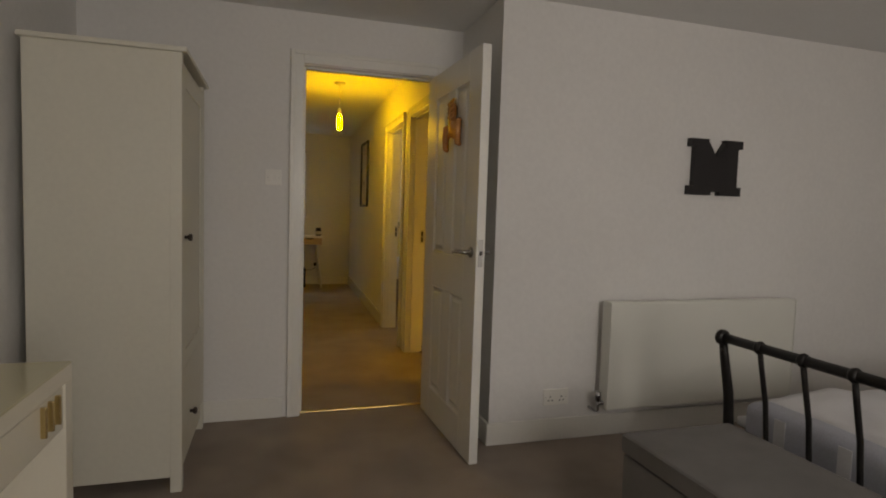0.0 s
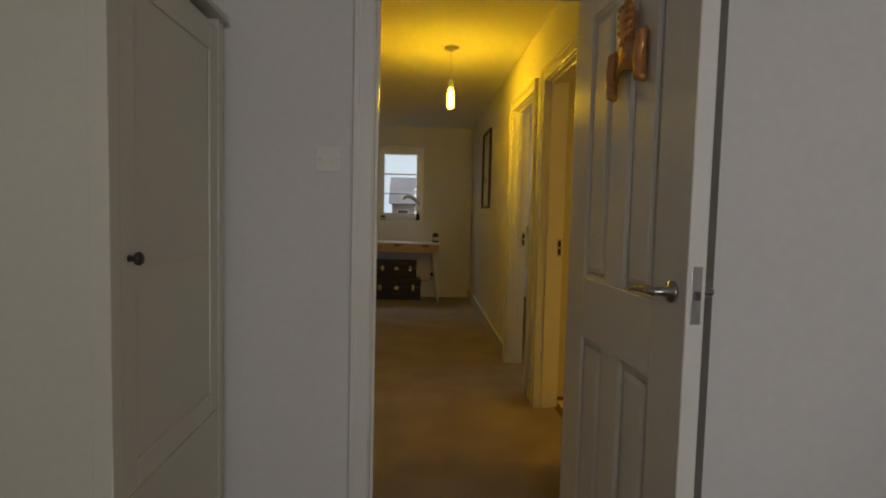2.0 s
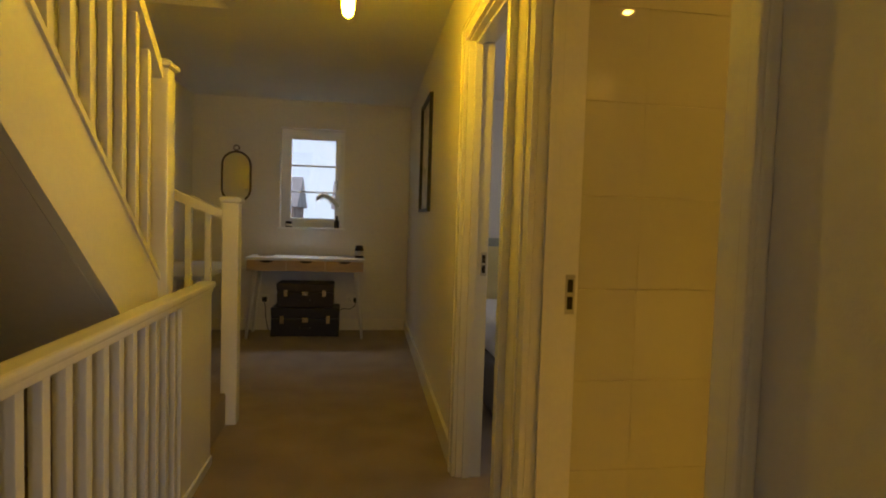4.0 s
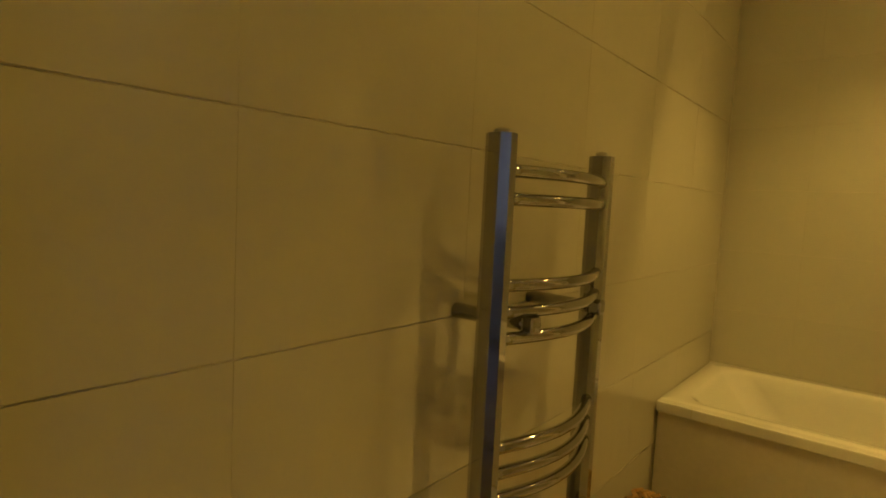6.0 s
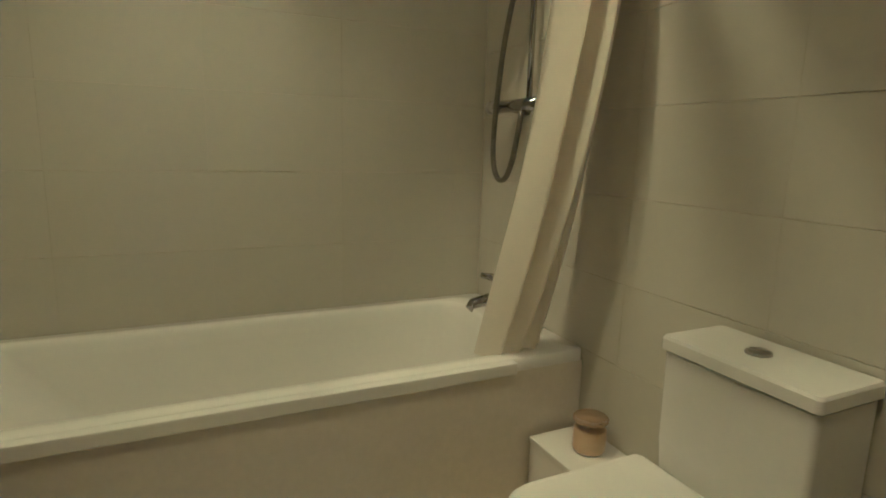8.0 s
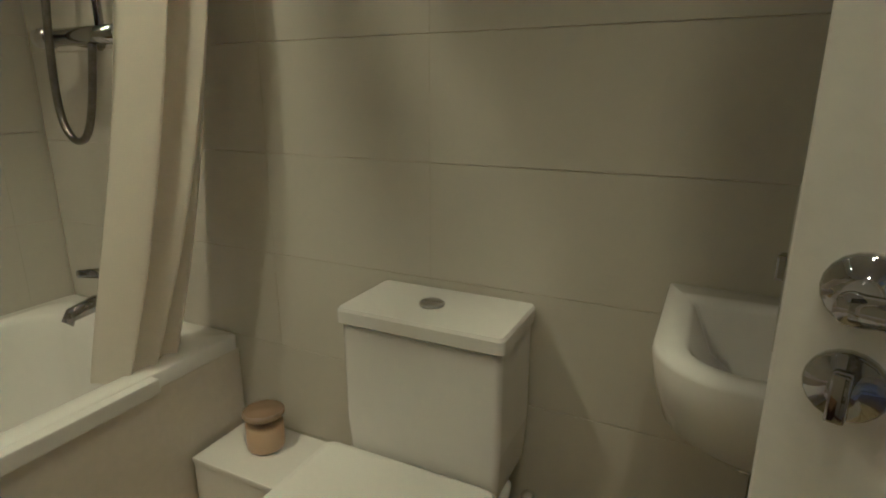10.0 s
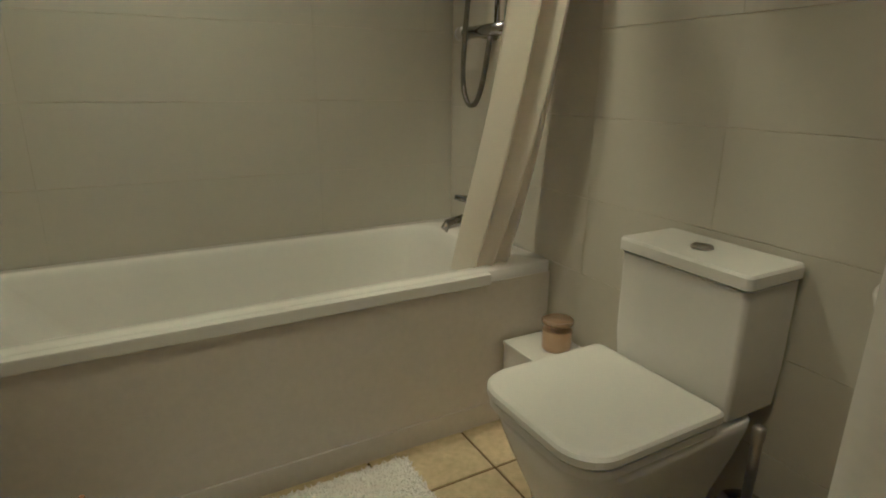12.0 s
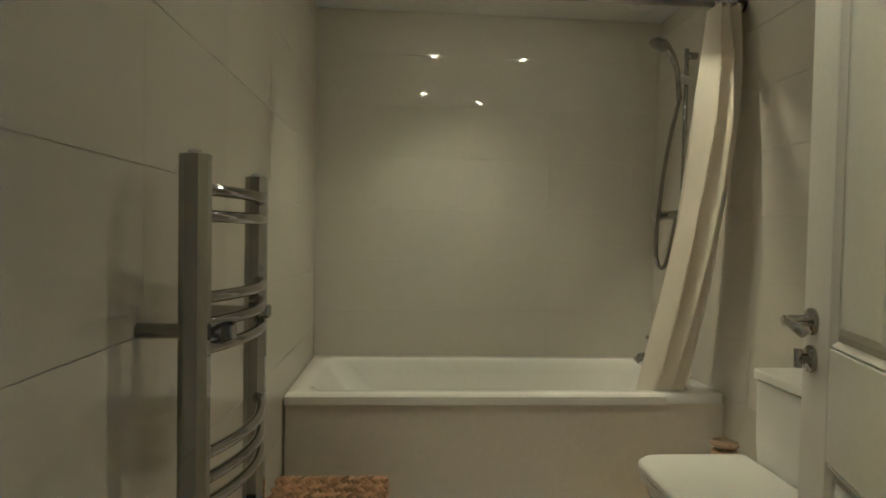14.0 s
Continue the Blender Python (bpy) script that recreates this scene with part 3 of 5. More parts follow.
def wall_plate(name, label, m, w, h, rockers=0, sockets=0):
    o = thing(name, label, "switch" if rockers else "socket", m)
    part("plate", box(-w / 2, w / 2, -0.009, 0.0, -h / 2, h / 2, 0.003), PLASTIC, o)
    for k in range(rockers):
        x = (k - (rockers - 1) / 2) * 0.035
        part("rocker", box(x - 0.010, x + 0.010, -0.013, -0.008, -0.016, 0.016, 0.002), PLASTIC, o)
    for k in range(sockets):
        x = (k - (sockets - 1) / 2) * 0.066
        part("rocker", box(x - 0.006, x + 0.006, -0.012, -0.008, 0.008, 0.026, 0.0015), PLASTIC, o)
        for dx, dz in ((0, 0.002), (-0.011, -0.018), (0.011, -0.018)):
            part("pin_hole", box(x + dx - 0.003, x + dx + 0.003, -0.0096, -0.0085, dz - 0.004, dz + 0.004), BLACK, o)
    for s in (-1, 1):
        part("screw", tube([(s * (w / 2 - 0.014), -0.0085, 0), (s * (w / 2 - 0.014), -0.0102, 0)], 0.003, 8), STEEL, o)


wall_plate("light_switch", "white plastic double light switch beside the bedroom door", pose(-0.163, 3.0, 1.38), 0.088, 0.088, rockers=2)
wall_plate("wall_socket", "white plastic double wall socket on the landing end wall", pose(-0.50, 8.81, 0.33), 0.148, 0.088, sockets=2)
wall_plate("wall_socket", "white plastic double wall socket on the landing end wall", pose(0.43, 8.81, 0.33), 0.148, 0.088, sockets=2)
wall_plate("wall_socket", "white plastic double wall socket above the skirting", pose(1.318, 2.365, 0.236), 0.148, 0.088, sockets=2)


def plug(m, way, label):
    o = thing("power_plug", label, "plug", m)
    part("plug_body", box(-0.024, 0.024, -0.045, -0.0105, -0.030, 0.018, 0.006), BLACK, o)
    part("cable", tube(way, 0.004, 8), BLACK, o, "thin black cable", smooth=True)


plug(pose(0.463, 8.81, 0.33), [(0, -0.03, -0.028), (-0.01, -0.04, -0.07), (-0.06, -0.05, -0.10), (-0.13, -0.07, -0.09), (-0.20, -0.09, -0.13), (-0.24, -0.10, -0.32)], "black plug with a drooping cable in the landing socket")
plug(pose(-0.467, 8.81, 0.33), [(0, -0.03, -0.028), (0.01, -0.04, -0.08), (0.02, -0.06, -0.20), (0.05, -0.08, -0.32)], "black plug with a hanging cable in the landing socket")


def bed():
    b = thing("bed", "black iron bed with a curved footboard and white striped bedding", "bed", pose(1.635, -0.02, 0))
    Y0, Y1, Z = 0.10, 1.57, 0.735
    part("footboard_rail", tube([(0, Y0, Z), (0, Y1, Z)], 0.019, 16), BLACK, b, smooth=True)
    for y in (Y0, Y1):
        part("finial", tube([(0, y - 0.012, Z), (0, y - 0.008, Z), (0, y, Z), (0, y + 0.012, Z), (0, y + 0.022, Z), (0, y + 0.028, Z)], [0.018, 0.028, 0.033, 0.032, 0.022, 0.004], 16), BLACK, b, smooth=True)
        part("foot_post", tube([(0.0, y, Z - 0.01), (0.012, y, Z - 0.08), (0.045, y, Z - 0.24), (0.06, y, 0.30), (0.06, y, 0.0)], [0.016, 0.018, 0.020, 0.022, 0.020], 12), BLACK, b, smooth=True)
    n = 7
    for k in range(1, n + 1):
        y = Y1 + (Y0 - Y1) * k / (n + 1)
        s = part("spindle", tube([(0.0, y, Z - 0.01), (0.014, y, Z - 0.08), (0.045, y, Z - 0.22), (0.06, y, 0.36), (0.06, y, 0.28)], 0.010, 10), BLACK, b, smooth=True)
        part("collar", tube([(0, y - 0.014, Z), (0, y, Z), (0, y + 0.014, Z)], [0.021, 0.027, 0.021], 14), BLACK, b, smooth=True)
    part("lower_rail", tube([(0.06, Y0, 0.28), (0.06, Y1, 0.28)], 0.014, 12), BLACK, b, smooth=True)
    for y in (Y0, Y1):
        part("side_rail", box(0.06, 2.05, y - 0.012, y + 0.012, 0.26, 0.31, 0.004), BLACK, b)
        part("head_post", tube([(2.05, y, 0), (2.05, y, 1.15)], 0.02, 12), BLACK, b)
    part("head_rail", tube([(2.05, Y0, 1.1), (2.05, Y1, 1.1)], 0.019, 12), BLACK, b)
    m = box(0.10, 2.03, Y0 + 0.02, Y1 - 0.02, 0.28, 0.47, 0.05, seg=3)
    part("mattress", m, STRIPE, b, "blue-grey striped mattress side", smooth=True)
    own = bmesh.new()
    bmesh.ops.create_grid(own, x_segments=40, y_segments=40, size=0.5)
    for v in own.verts:
        x, y = 0.12 + (v.co.x + 0.5) * 1.88, Y0 - 0.02 + (v.co.y + 0.5) * (Y1 - Y0 + 0.04)
        e = min(v.co.y + 0.5, 0.5 - v.co.y, v.co.x + 0.5)
        z = 0.487 + 0.03 * noise.noise((x * 3, y * 3, 1.0)) + 0.012 * noise.noise((x * 9, y * 9, 4.0)) - 0.10 * max(0, 0.05 - e) / 0.05
        v.co = (x, y, z)
    bmesh.ops.solidify(own, geom=own.faces[:], thickness=0.03)
    part("duvet", own, SHEET, b, "rumpled white duvet", smooth=True)
    for k in range(5):
        y = Y0 + 0.2 + k * 0.26
        part("blanket_stripe", box(0.098, 0.102, y, y + 0.05, 0.33, 0.45, 0.001), SHEET, b, "white stripe")


bed()


def ottoman():
    o = thing("ottoman_bench", "grey linen upholstered storage bench at the foot of the bed", "bench", pose(1.045, 0.28, 0))
    part("body", box(0.008, 0.472, 0.008, 1.092, 0.02, 0.375, 0.012), GREYCLOTH, o)
    part("lid", box(0.0, 0.48, 0.0, 1.10, 0.380, 0.45, 0.018, seg=3), GREYCLOTH, o)
    part("seam", tube([(0.0, 0.0, 0.445), (0.0, 1.10, 0.445)], 0.003, 6), GREYCLOTH, o)
    for x in (0.05, 0.43):
        for y in (0.05, 1.05):
            part("foot", turned([(0.02, 0), (0.02, 0.022)], 10, (x, y, 0)), BLACK, o)


ottoman()


def door_plaque():
    """A carved ornament: a banner with rolled ends under an upright crest of small curls."""
    o = thing("door_plaque", "copper-coloured carved banner ornament hung on the bedroom door", "ornament", pose(0.738, 2.485, 1.615, 90, 0, -87.7) @ Matrix.Diagonal((1.02, 0.92, 0.9, 1)))
    n = 20
    front = []
    for i in range(n + 1):
        u = i / n
        front.append((-0.075 + 0.15 * u, 0.030 * math.sin(u * math.pi), 0.020 + 0.016 * math.sin(u * math.pi)))
    own = bmesh.new()
    vs = [[own.verts.new((x, y + 0.050, z)), own.verts.new((x, y - 0.045, z))] for x, y, z in front]
    for p, q in zip(vs, vs[1:]):
        own.faces.new((p[0], p[1], q[1], q[0]))
    bmesh.ops.recalc_face_normals(own, faces=own.faces[:])
    bmesh.ops.solidify(own, geom=own.faces[:], thickness=0.010)
    part("banner", own, COPPER, o, smooth=True)
    for x, y, t in ((-0.088, -0.012, 0.012), (0.090, 0.006, 0.014)):
        part("rolled_end", tube([(x + t, y - 0.068, 0.016), (x, y - 0.062, 0.02), (x - t * 0.5, y, 0.022), (x, y + 0.062, 0.02), (x + t, y + 0.068, 0.016)], [0.012, 0.018, 0.019, 0.018, 0.012], 14), COPPER, o, smooth=True)
    part("crest", tube([(0.0, 0.06, 0.016), (0.004, 0.09, 0.02), (-0.004, 0.12, 0.02), (0.0, 0.155, 0.018), (0.002, 0.178, 0.012)], [0.026, 0.022, 0.026, 0.024, 0.010], 14), COPPER, o, smooth=True)
    for k in range(9):
        s, y = (-1 if k % 2 else 1), 0.075 + 0.012 * k
        part("curl", tube([(s * 0.006, y, 0.034), (s * 0.022, y + 0.010, 0.034), (s * 0.030, y + 0.020, 0.026), (s * 0.022, y + 0.028, 0.020)], [0.006, 0.010, 0.009, 0.004], 8), COPPER, o, smooth=True)
    part("hook", tube([(0, 0.17, 0.002), (0, 0.20, 0.002)], 0.002, 6), BRASS, o)


door_plaque()

# ---------------------------------------------------------------- landing things


def pendant():
    p = thing("pendant_lamp", "ceiling pendant with a bare glowing filament bulb", "lamp", pose(0.41, 5.02, CC))
    part("ceiling_rose", turned([(0.05, 0.0), (0.05, -0.012), (0.035, -0.022), (0.012, -0.03), (0.004, -0.036)], 24), PLASTIC, p, "white ceiling rose", smooth=True)
    part("cord", tube([(0, 0, -0.03), (0, 0, -0.235)], 0.003, 8), PLASTIC, p)
    part("lampholder", turned([(0.012, -0.235), (0.019, -0.245), (0.019, -0.285), (0.014, -0.29)], 16), PLASTIC, p, smooth=True)
    part("bulb", turned([(0.013, -0.291), (0.016, -0.305), (0.023, -0.335), (0.024, -0.40), (0.018, -0.425), (0.002, -0.435)], 20), BULBGLOW, p, "glowing tubular filament bulb", smooth=True)


pendant()


def framed_print():
    o = thing("framed_print", "abstract beige print in a black frame", "picture", pose(0.9745, 6.73, 1.255, 0, 0, 89.25))
    W, H = 0.62, 0.83
    part("print_sheet", box(0.022, W - 0.022, 0.006, 0.012, 0.022, H - 0.022), ART, o)
    for x0, x1, z0, z1 in ((0, W, 0, 0.022), (0, W, H - 0.022, H), (0, 0.022, 0.022, H - 0.022), (W - 0.022, W, 0.022, H - 0.022)):
        part("frame_bar", box(x0, x1, 0.0, 0.035, z0, z1, 0.002), BLACKWOOD, o)
    arc = bmesh.new()
    for cx, cz, r in ((0.2, 0.25, 0.12), (0.38, 0.5, 0.17)):
        tube([(cx, 0.0125, cz), (cx, 0.0135, cz)], r, 28, arc)
    part("print_shape", arc, PAPER, o, "pale round shape")


framed_print()


def window_1():
    w = tagged(thing("window_1", "white framed window with a cool overcast view", "window", pose(0, 0, 0)), kind="structure")
    UP = material("window_frame_plastic", (0.80, 0.81, 0.82), 0.3, vary=0.015)
    x0, x1, z0, z1, y = WX0, WX1, WZ0, WZ1, 8.93
    for a, b, c, d in ((x0, x0 + 0.055, z0, z1), (x1 - 0.055, x1, z0, z1), (x0 + 0.055, x1 - 0.055, z0, z0 + 0.055), (x0 + 0.055, x1 - 0.055, z1 - 0.055, z1)):
        part("window_frame", box(a, b, y, y + 0.06, c, d, 0.004), UP, w)
    a, b, c, d = x0 + 0.055, x1 - 0.055, z0 + 0.055, z1 - 0.055
    for p, q, r, s in ((a, a + 0.045, c, d), (b - 0.045, b, c, d), (a + 0.045, b - 0.045, c, c + 0.045), (a + 0.045, b - 0.045, d - 0.045, d)):
        part("sash", box(p, q, y - 0.012, y + 0.05, r, s, 0.006), UP, w)
    for k in (1, 2):
        z = d - 0.045 - k * (d - c - 0.09) / 3
        part("glazing_bar", box(a + 0.045, b - 0.045, y + 0.012, y + 0.032, z - 0.009, z + 0.009, 0.003), UP, w)
    g = part("pane", box(a + 0.04, b - 0.04, y + 0.019, y + 0.025, c + 0.04, d - 0.04), THIN, w)
    g.visible_shadow = False
    part("window_sill", box(x0 - 0.02, x1 + 0.02, 8.785, 8.935, z0 - 0.022, z0, 0.006), UP, w)
    h = tube([(b - 0.02, y - 0.014, 1.48), (b - 0.02, y - 0.040, 1.48), (b - 0.02, y - 0.042, 1.58)], 0.007, 8)
    part("window_handle", h, STEEL, w)


window_1()


def bedroom_window(name, y, x0, x1, z0, z1):
    w = tagged(thing(name, "white framed bedroom window", "window", pose(0, 0, 0)), kind="structure")
    n = 3
    for a, b, c, d in ((x0, x0 + 0.06, z0, z1), (x1 - 0.06, x1, z0, z1), (x0 + 0.06, x1 - 0.06, z0, z0 + 0.06), (x0 + 0.06, x1 - 0.06, z1 - 0.06, z1)):
        part("window_frame", box(a, b, y, y + 0.06, c, d, 0.004), GLOSS, w)
    g = part("pane", box(x0 + 0.05, x1 - 0.05, y + 0.02, y + 0.026, z0 + 0.05, z1 - 0.05), GLASS, w)
    g.visible_shadow = False


bedroom_window("window_2", -2.59, 0.25, 2.25, 0.8, 2.1)


def desk():
    W, D, H = 1.13, 0.44, 0.79
    d = thing("desk", "white-topped desk with oak drawers and splayed white legs", "desk", pose(-0.585, 8.33, 0))
    WT = material("desk_white", (0.76, 0.76, 0.75), 0.35, vary=0.02)
    part("desktop", box(0, W, 0, D, H - 0.022, H, 0.006), WT, d)
    part("drawer_case", box(0.01, W - 0.01, 0.022, D - 0.01, H - 0.135, H - 0.0225, 0.003), WT, d)
    for k in range(3):
        a = 0.014 + k * (W - 0.028) / 3
        f = part("drawer_front", box(a + 0.0015, a + (W - 0.028) / 3 - 0.0015, 0.006, 0.0215, H - 0.128, H - 0.028, 0.002), WOOD, d, "oak drawer front")
        c = a + (W - 0.028) / 6
        part("finger_pull", loft([[(c + 0.06 * math.cos(t), 0.0055, H - 0.028 + 0.022 * math.sin(t)) for t in [math.pi + math.pi * i / 10 for i in range(11)]], [(c + 0.06 * math.cos(t), 0.0035, H - 0.028 + 0.022 * math.sin(t)) for t in [math.pi + math.pi * i / 10 for i in range(11)]]]), BLACK, f, "dark half-round pull")
    for sx, sy in ((0, 0), (1, 0), (0, 1), (1, 1)):
        x, y = (0.09 if sx == 0 else W - 0.09), (0.06 if sy == 0 else D - 0.06)
        ox = -0.075 if sx == 0 else 0.075
        oy = -0.03 if sy == 0 else 0.01
        part("leg", tube([(x, y, H - 0.135), (x + ox, y + oy, 0.0)], [0.021, 0.013], 14), WT, d, smooth=True)


desk()


def trunk(m, w, dp, h, leather, label):
    o = thing("trunk", label, "trunk", m, group="stacked trunks under the desk")
    part("base", box(0, w, 0, dp, 0.0, h * 0.62, 0.014), leather, o)
    part("lid", box(-0.002, w + 0.002, -0.002, dp, h * 0.62 + 0.003, h, 0.016), leather, o)
    for x in (w * 0.16, w * 0.84):
        part("clasp", box(x - 0.02, x + 0.02, -0.014, 0.0, h * 0.46, h * 0.74, 0.004), BRASS, o, "bright metal clasp")
    part("lock", box(w / 2 - 0.03, w / 2 + 0.03, -0.013, 0.0, h * 0.50, h * 0.68, 0.004), BRASS, o)
    part("carry_handle", tube([(w / 2 - 0.05, -0.004, h * 0.33), (w / 2 - 0.045, -0.03, h * 0.30), (w / 2 + 0.045, -0.03, h * 0.30), (w / 2 + 0.05, -0.004, h * 0.33)], 0.008, 8), BROWNLEATHER, o)
    for x0 in (0.0, w - 0.035):
        for z0, z1 in ((0.0, 0.035), (h - 0.035, h)):
            part("corner_cap", box(x0 - 0.003, x0 + 0.038, -0.004, 0.03, z0 - 0.0 + (0.0 if z0 == 0 else 0.001), z1 + (0.002 if z0 else 0), 0.004), leather, o)


trunk(pose(-0.355, 8.46, 0), 0.655, 0.33, 0.285, LEATHER, "large black leather trunk with metal clasps on the carpet")
trunk(pose(-0.305, 8.47, 0.288), 0.545, 0.30, 0.24, BROWNLEATHER, "dark brown leather trunk with metal clasps stacked on another")


def jar(name, m, r, h, label, mat=DARKGLASS, lid=BLACK):
    o = thing(name, label, "jar", m)
    part("jar_body", turned([(r * 0.9, 0.0), (r, 0.006), (r, h * 0.72), (r * 0.86, h * 0.80), (r * 0.8, h * 0.82)], 20), mat, o, smooth=True)
    part("jar_lid", turned([(r * 0.84, h * 0.822), (r * 0.84, h * 0.985), (r * 0.78, h)], 20), lid, o, smooth=True)
    part("paper_label", tube([(0, 0, h * 0.2), (0, 0, h * 0.58)], r + 0.0008, 20, caps=False), PAPER, o, "cream paper label")
    return o


jar("candle_jar", pose(0.487, 8.52, 0.79), 0.045, 0.125, "dark amber candle jar with a lid on the desk")
jar("candle_jar", pose(-0.245, 8.84, WZ0), 0.038, 0.062, "squat dark candle jar on the window sill")


def bottle():
    o = thing("sill_bottle", "dark glass bottle holding dried pampas on the window sill", "bottle", pose(0.245, 8.85, WZ0))
    part("bottle_body", turned([(0.026, 0.0), (0.028, 0.006), (0.028, 0.075), (0.014, 0.095), (0.011, 0.10), (0.011, 0.125), (0.013, 0.13)], 18), DARKGLASS, o, smooth=True)
    part("stem", tube([(0, 0, 0.10), (-0.005, 0, 0.20), (-0.03, -0.01, 0.27), (-0.08, -0.02, 0.31)], 0.0025, 6), PAMPAS, o)
    rnd = random.Random(3)
    bm = bmesh.new()
    for i in range(2200):
        u = rnd.random()
        p = Vector((0.03 - 0.22 * u, -0.02, 0.225 + 0.11 * math.sin(u * 2.4)))
        a, b = rnd.uniform(0, 2 * math.pi), rnd.uniform(0.008, 0.062) * (1.2 - 0.5 * u)
        q = p + Vector((-0.03, math.cos(a) * b, math.sin(a) * b - 0.01))
        s = Vector((0.003, 0, 0.004))
        bm.faces.new([bm.verts.new(v) for v in (p - s, p + s, q)])
    part("plume", bm, PAMPAS, o, "feathery dried plume")


bottle()


def wall_mirror():
    o = thing("wall_mirror", "oval mirror in a dark bronze frame with a hanging ring", "mirror", pose(-0.765, 8.808, 1.57, 90, 0, 0))
    r, h = 0.14, 0.115
    ring = [(r * math.cos(radians(a)), (h if a < 180 else -h) + r * math.sin(radians(a)), 0.012) for a in list(range(0, 181, 12)) + list(range(180, 361, 12))]
    BR = material("bronze", (0.10, 0.07, 0.045), 0.35, metal=0.8)
    part("frame", tube(ring + ring[:2], 0.011, 8), BR, o, smooth=True)
    part("mirror_glass", loft([[(x, y, 0.004) for x, y, z in ring[:-1]], [(x, y, 0.012) for x, y, z in ring[:-1]]]), MIRROR, o)
    part("hanging_ring", tube([(0.026 * math.cos(radians(a)), h + r + 0.040 + 0.026 * math.sin(radians(a)), 0.010) for a in range(0, 375, 15)], 0.006, 8), BR, o, smooth=True)


wall_mirror()


def side_table():
    o = thing("side_table", "white table beside the desk against the stairwell wall", "table", pose(-1.17, 6.95, 0))
    WT = material("table_white", (0.74, 0.74, 0.75), 0.4, vary=0.02)
    part("tabletop", box(0, 0.56, 0, 1.3, 0.72, 0.75, 0.006), WT, o)
    for x in (0.05, 0.51):
        for y in (0.06, 1.24):
            part("leg", tube([(x, y, 0.72), (x + (0.03 if x > 0.3 else -0.02), y + (0.03 if y > 1 else -0.03), 0.0)], [0.02, 0.012], 12), WT, o, smooth=True)
    l = thing("desk_lamp", "black desk lamp with a round base on the white table", "lamp", pose(-0.98, 7.15, 0.75))
    part("base", turned([(0.075, 0.0), (0.075, 0.012), (0.02, 0.022)], 20), BLACK, l, smooth=True)
    part("stem", tube([(0, 0, 0.015), (0, 0, 0.36)], 0.018, 10), STEEL, l)
    part("head", tube([(-0.02, -0.09, 0.37), (0.0, -0.04, 0.39), (0.0, 0.05, 0.39)], [0.05, 0.045, 0.03], 16), BLACK, l, smooth=True)
    n = thing("tray", "small white dish on the desk", "dish", pose(-0.41, 8.52, 0.79))
    part("dish", turned([(0.06, 0.0), (0.085, 0.012), (0.085, 0.016), (0.06, 0.006), (0.0, 0.005)], 24), PORCELAIN, n, smooth=True)


side_table()


# stairs: balustrade beside the well, winders by the end post, flight rising towards the bedroom
def newel(name, x, y, z0, z1, label):
    o = thing(name, label, "newel post", pose(x, y, z0))
    h = z1 - z0
    part("post", box(-0.044, 0.044, -0.044, 0.044, 0, h - 0.035, 0.006), GLOSS, o)
    part("cap", loft([[(sx * i, sy * i, z) for sx, sy in ((-1, -1), (1, -1), (1, 1), (-1, 1))] for i, z in ((0.046, h - 0.035), (0.058, h - 0.028), (0.058, h - 0.012), (0.040, h), (0.0004, h + 0.001))]), GLOSS, o)


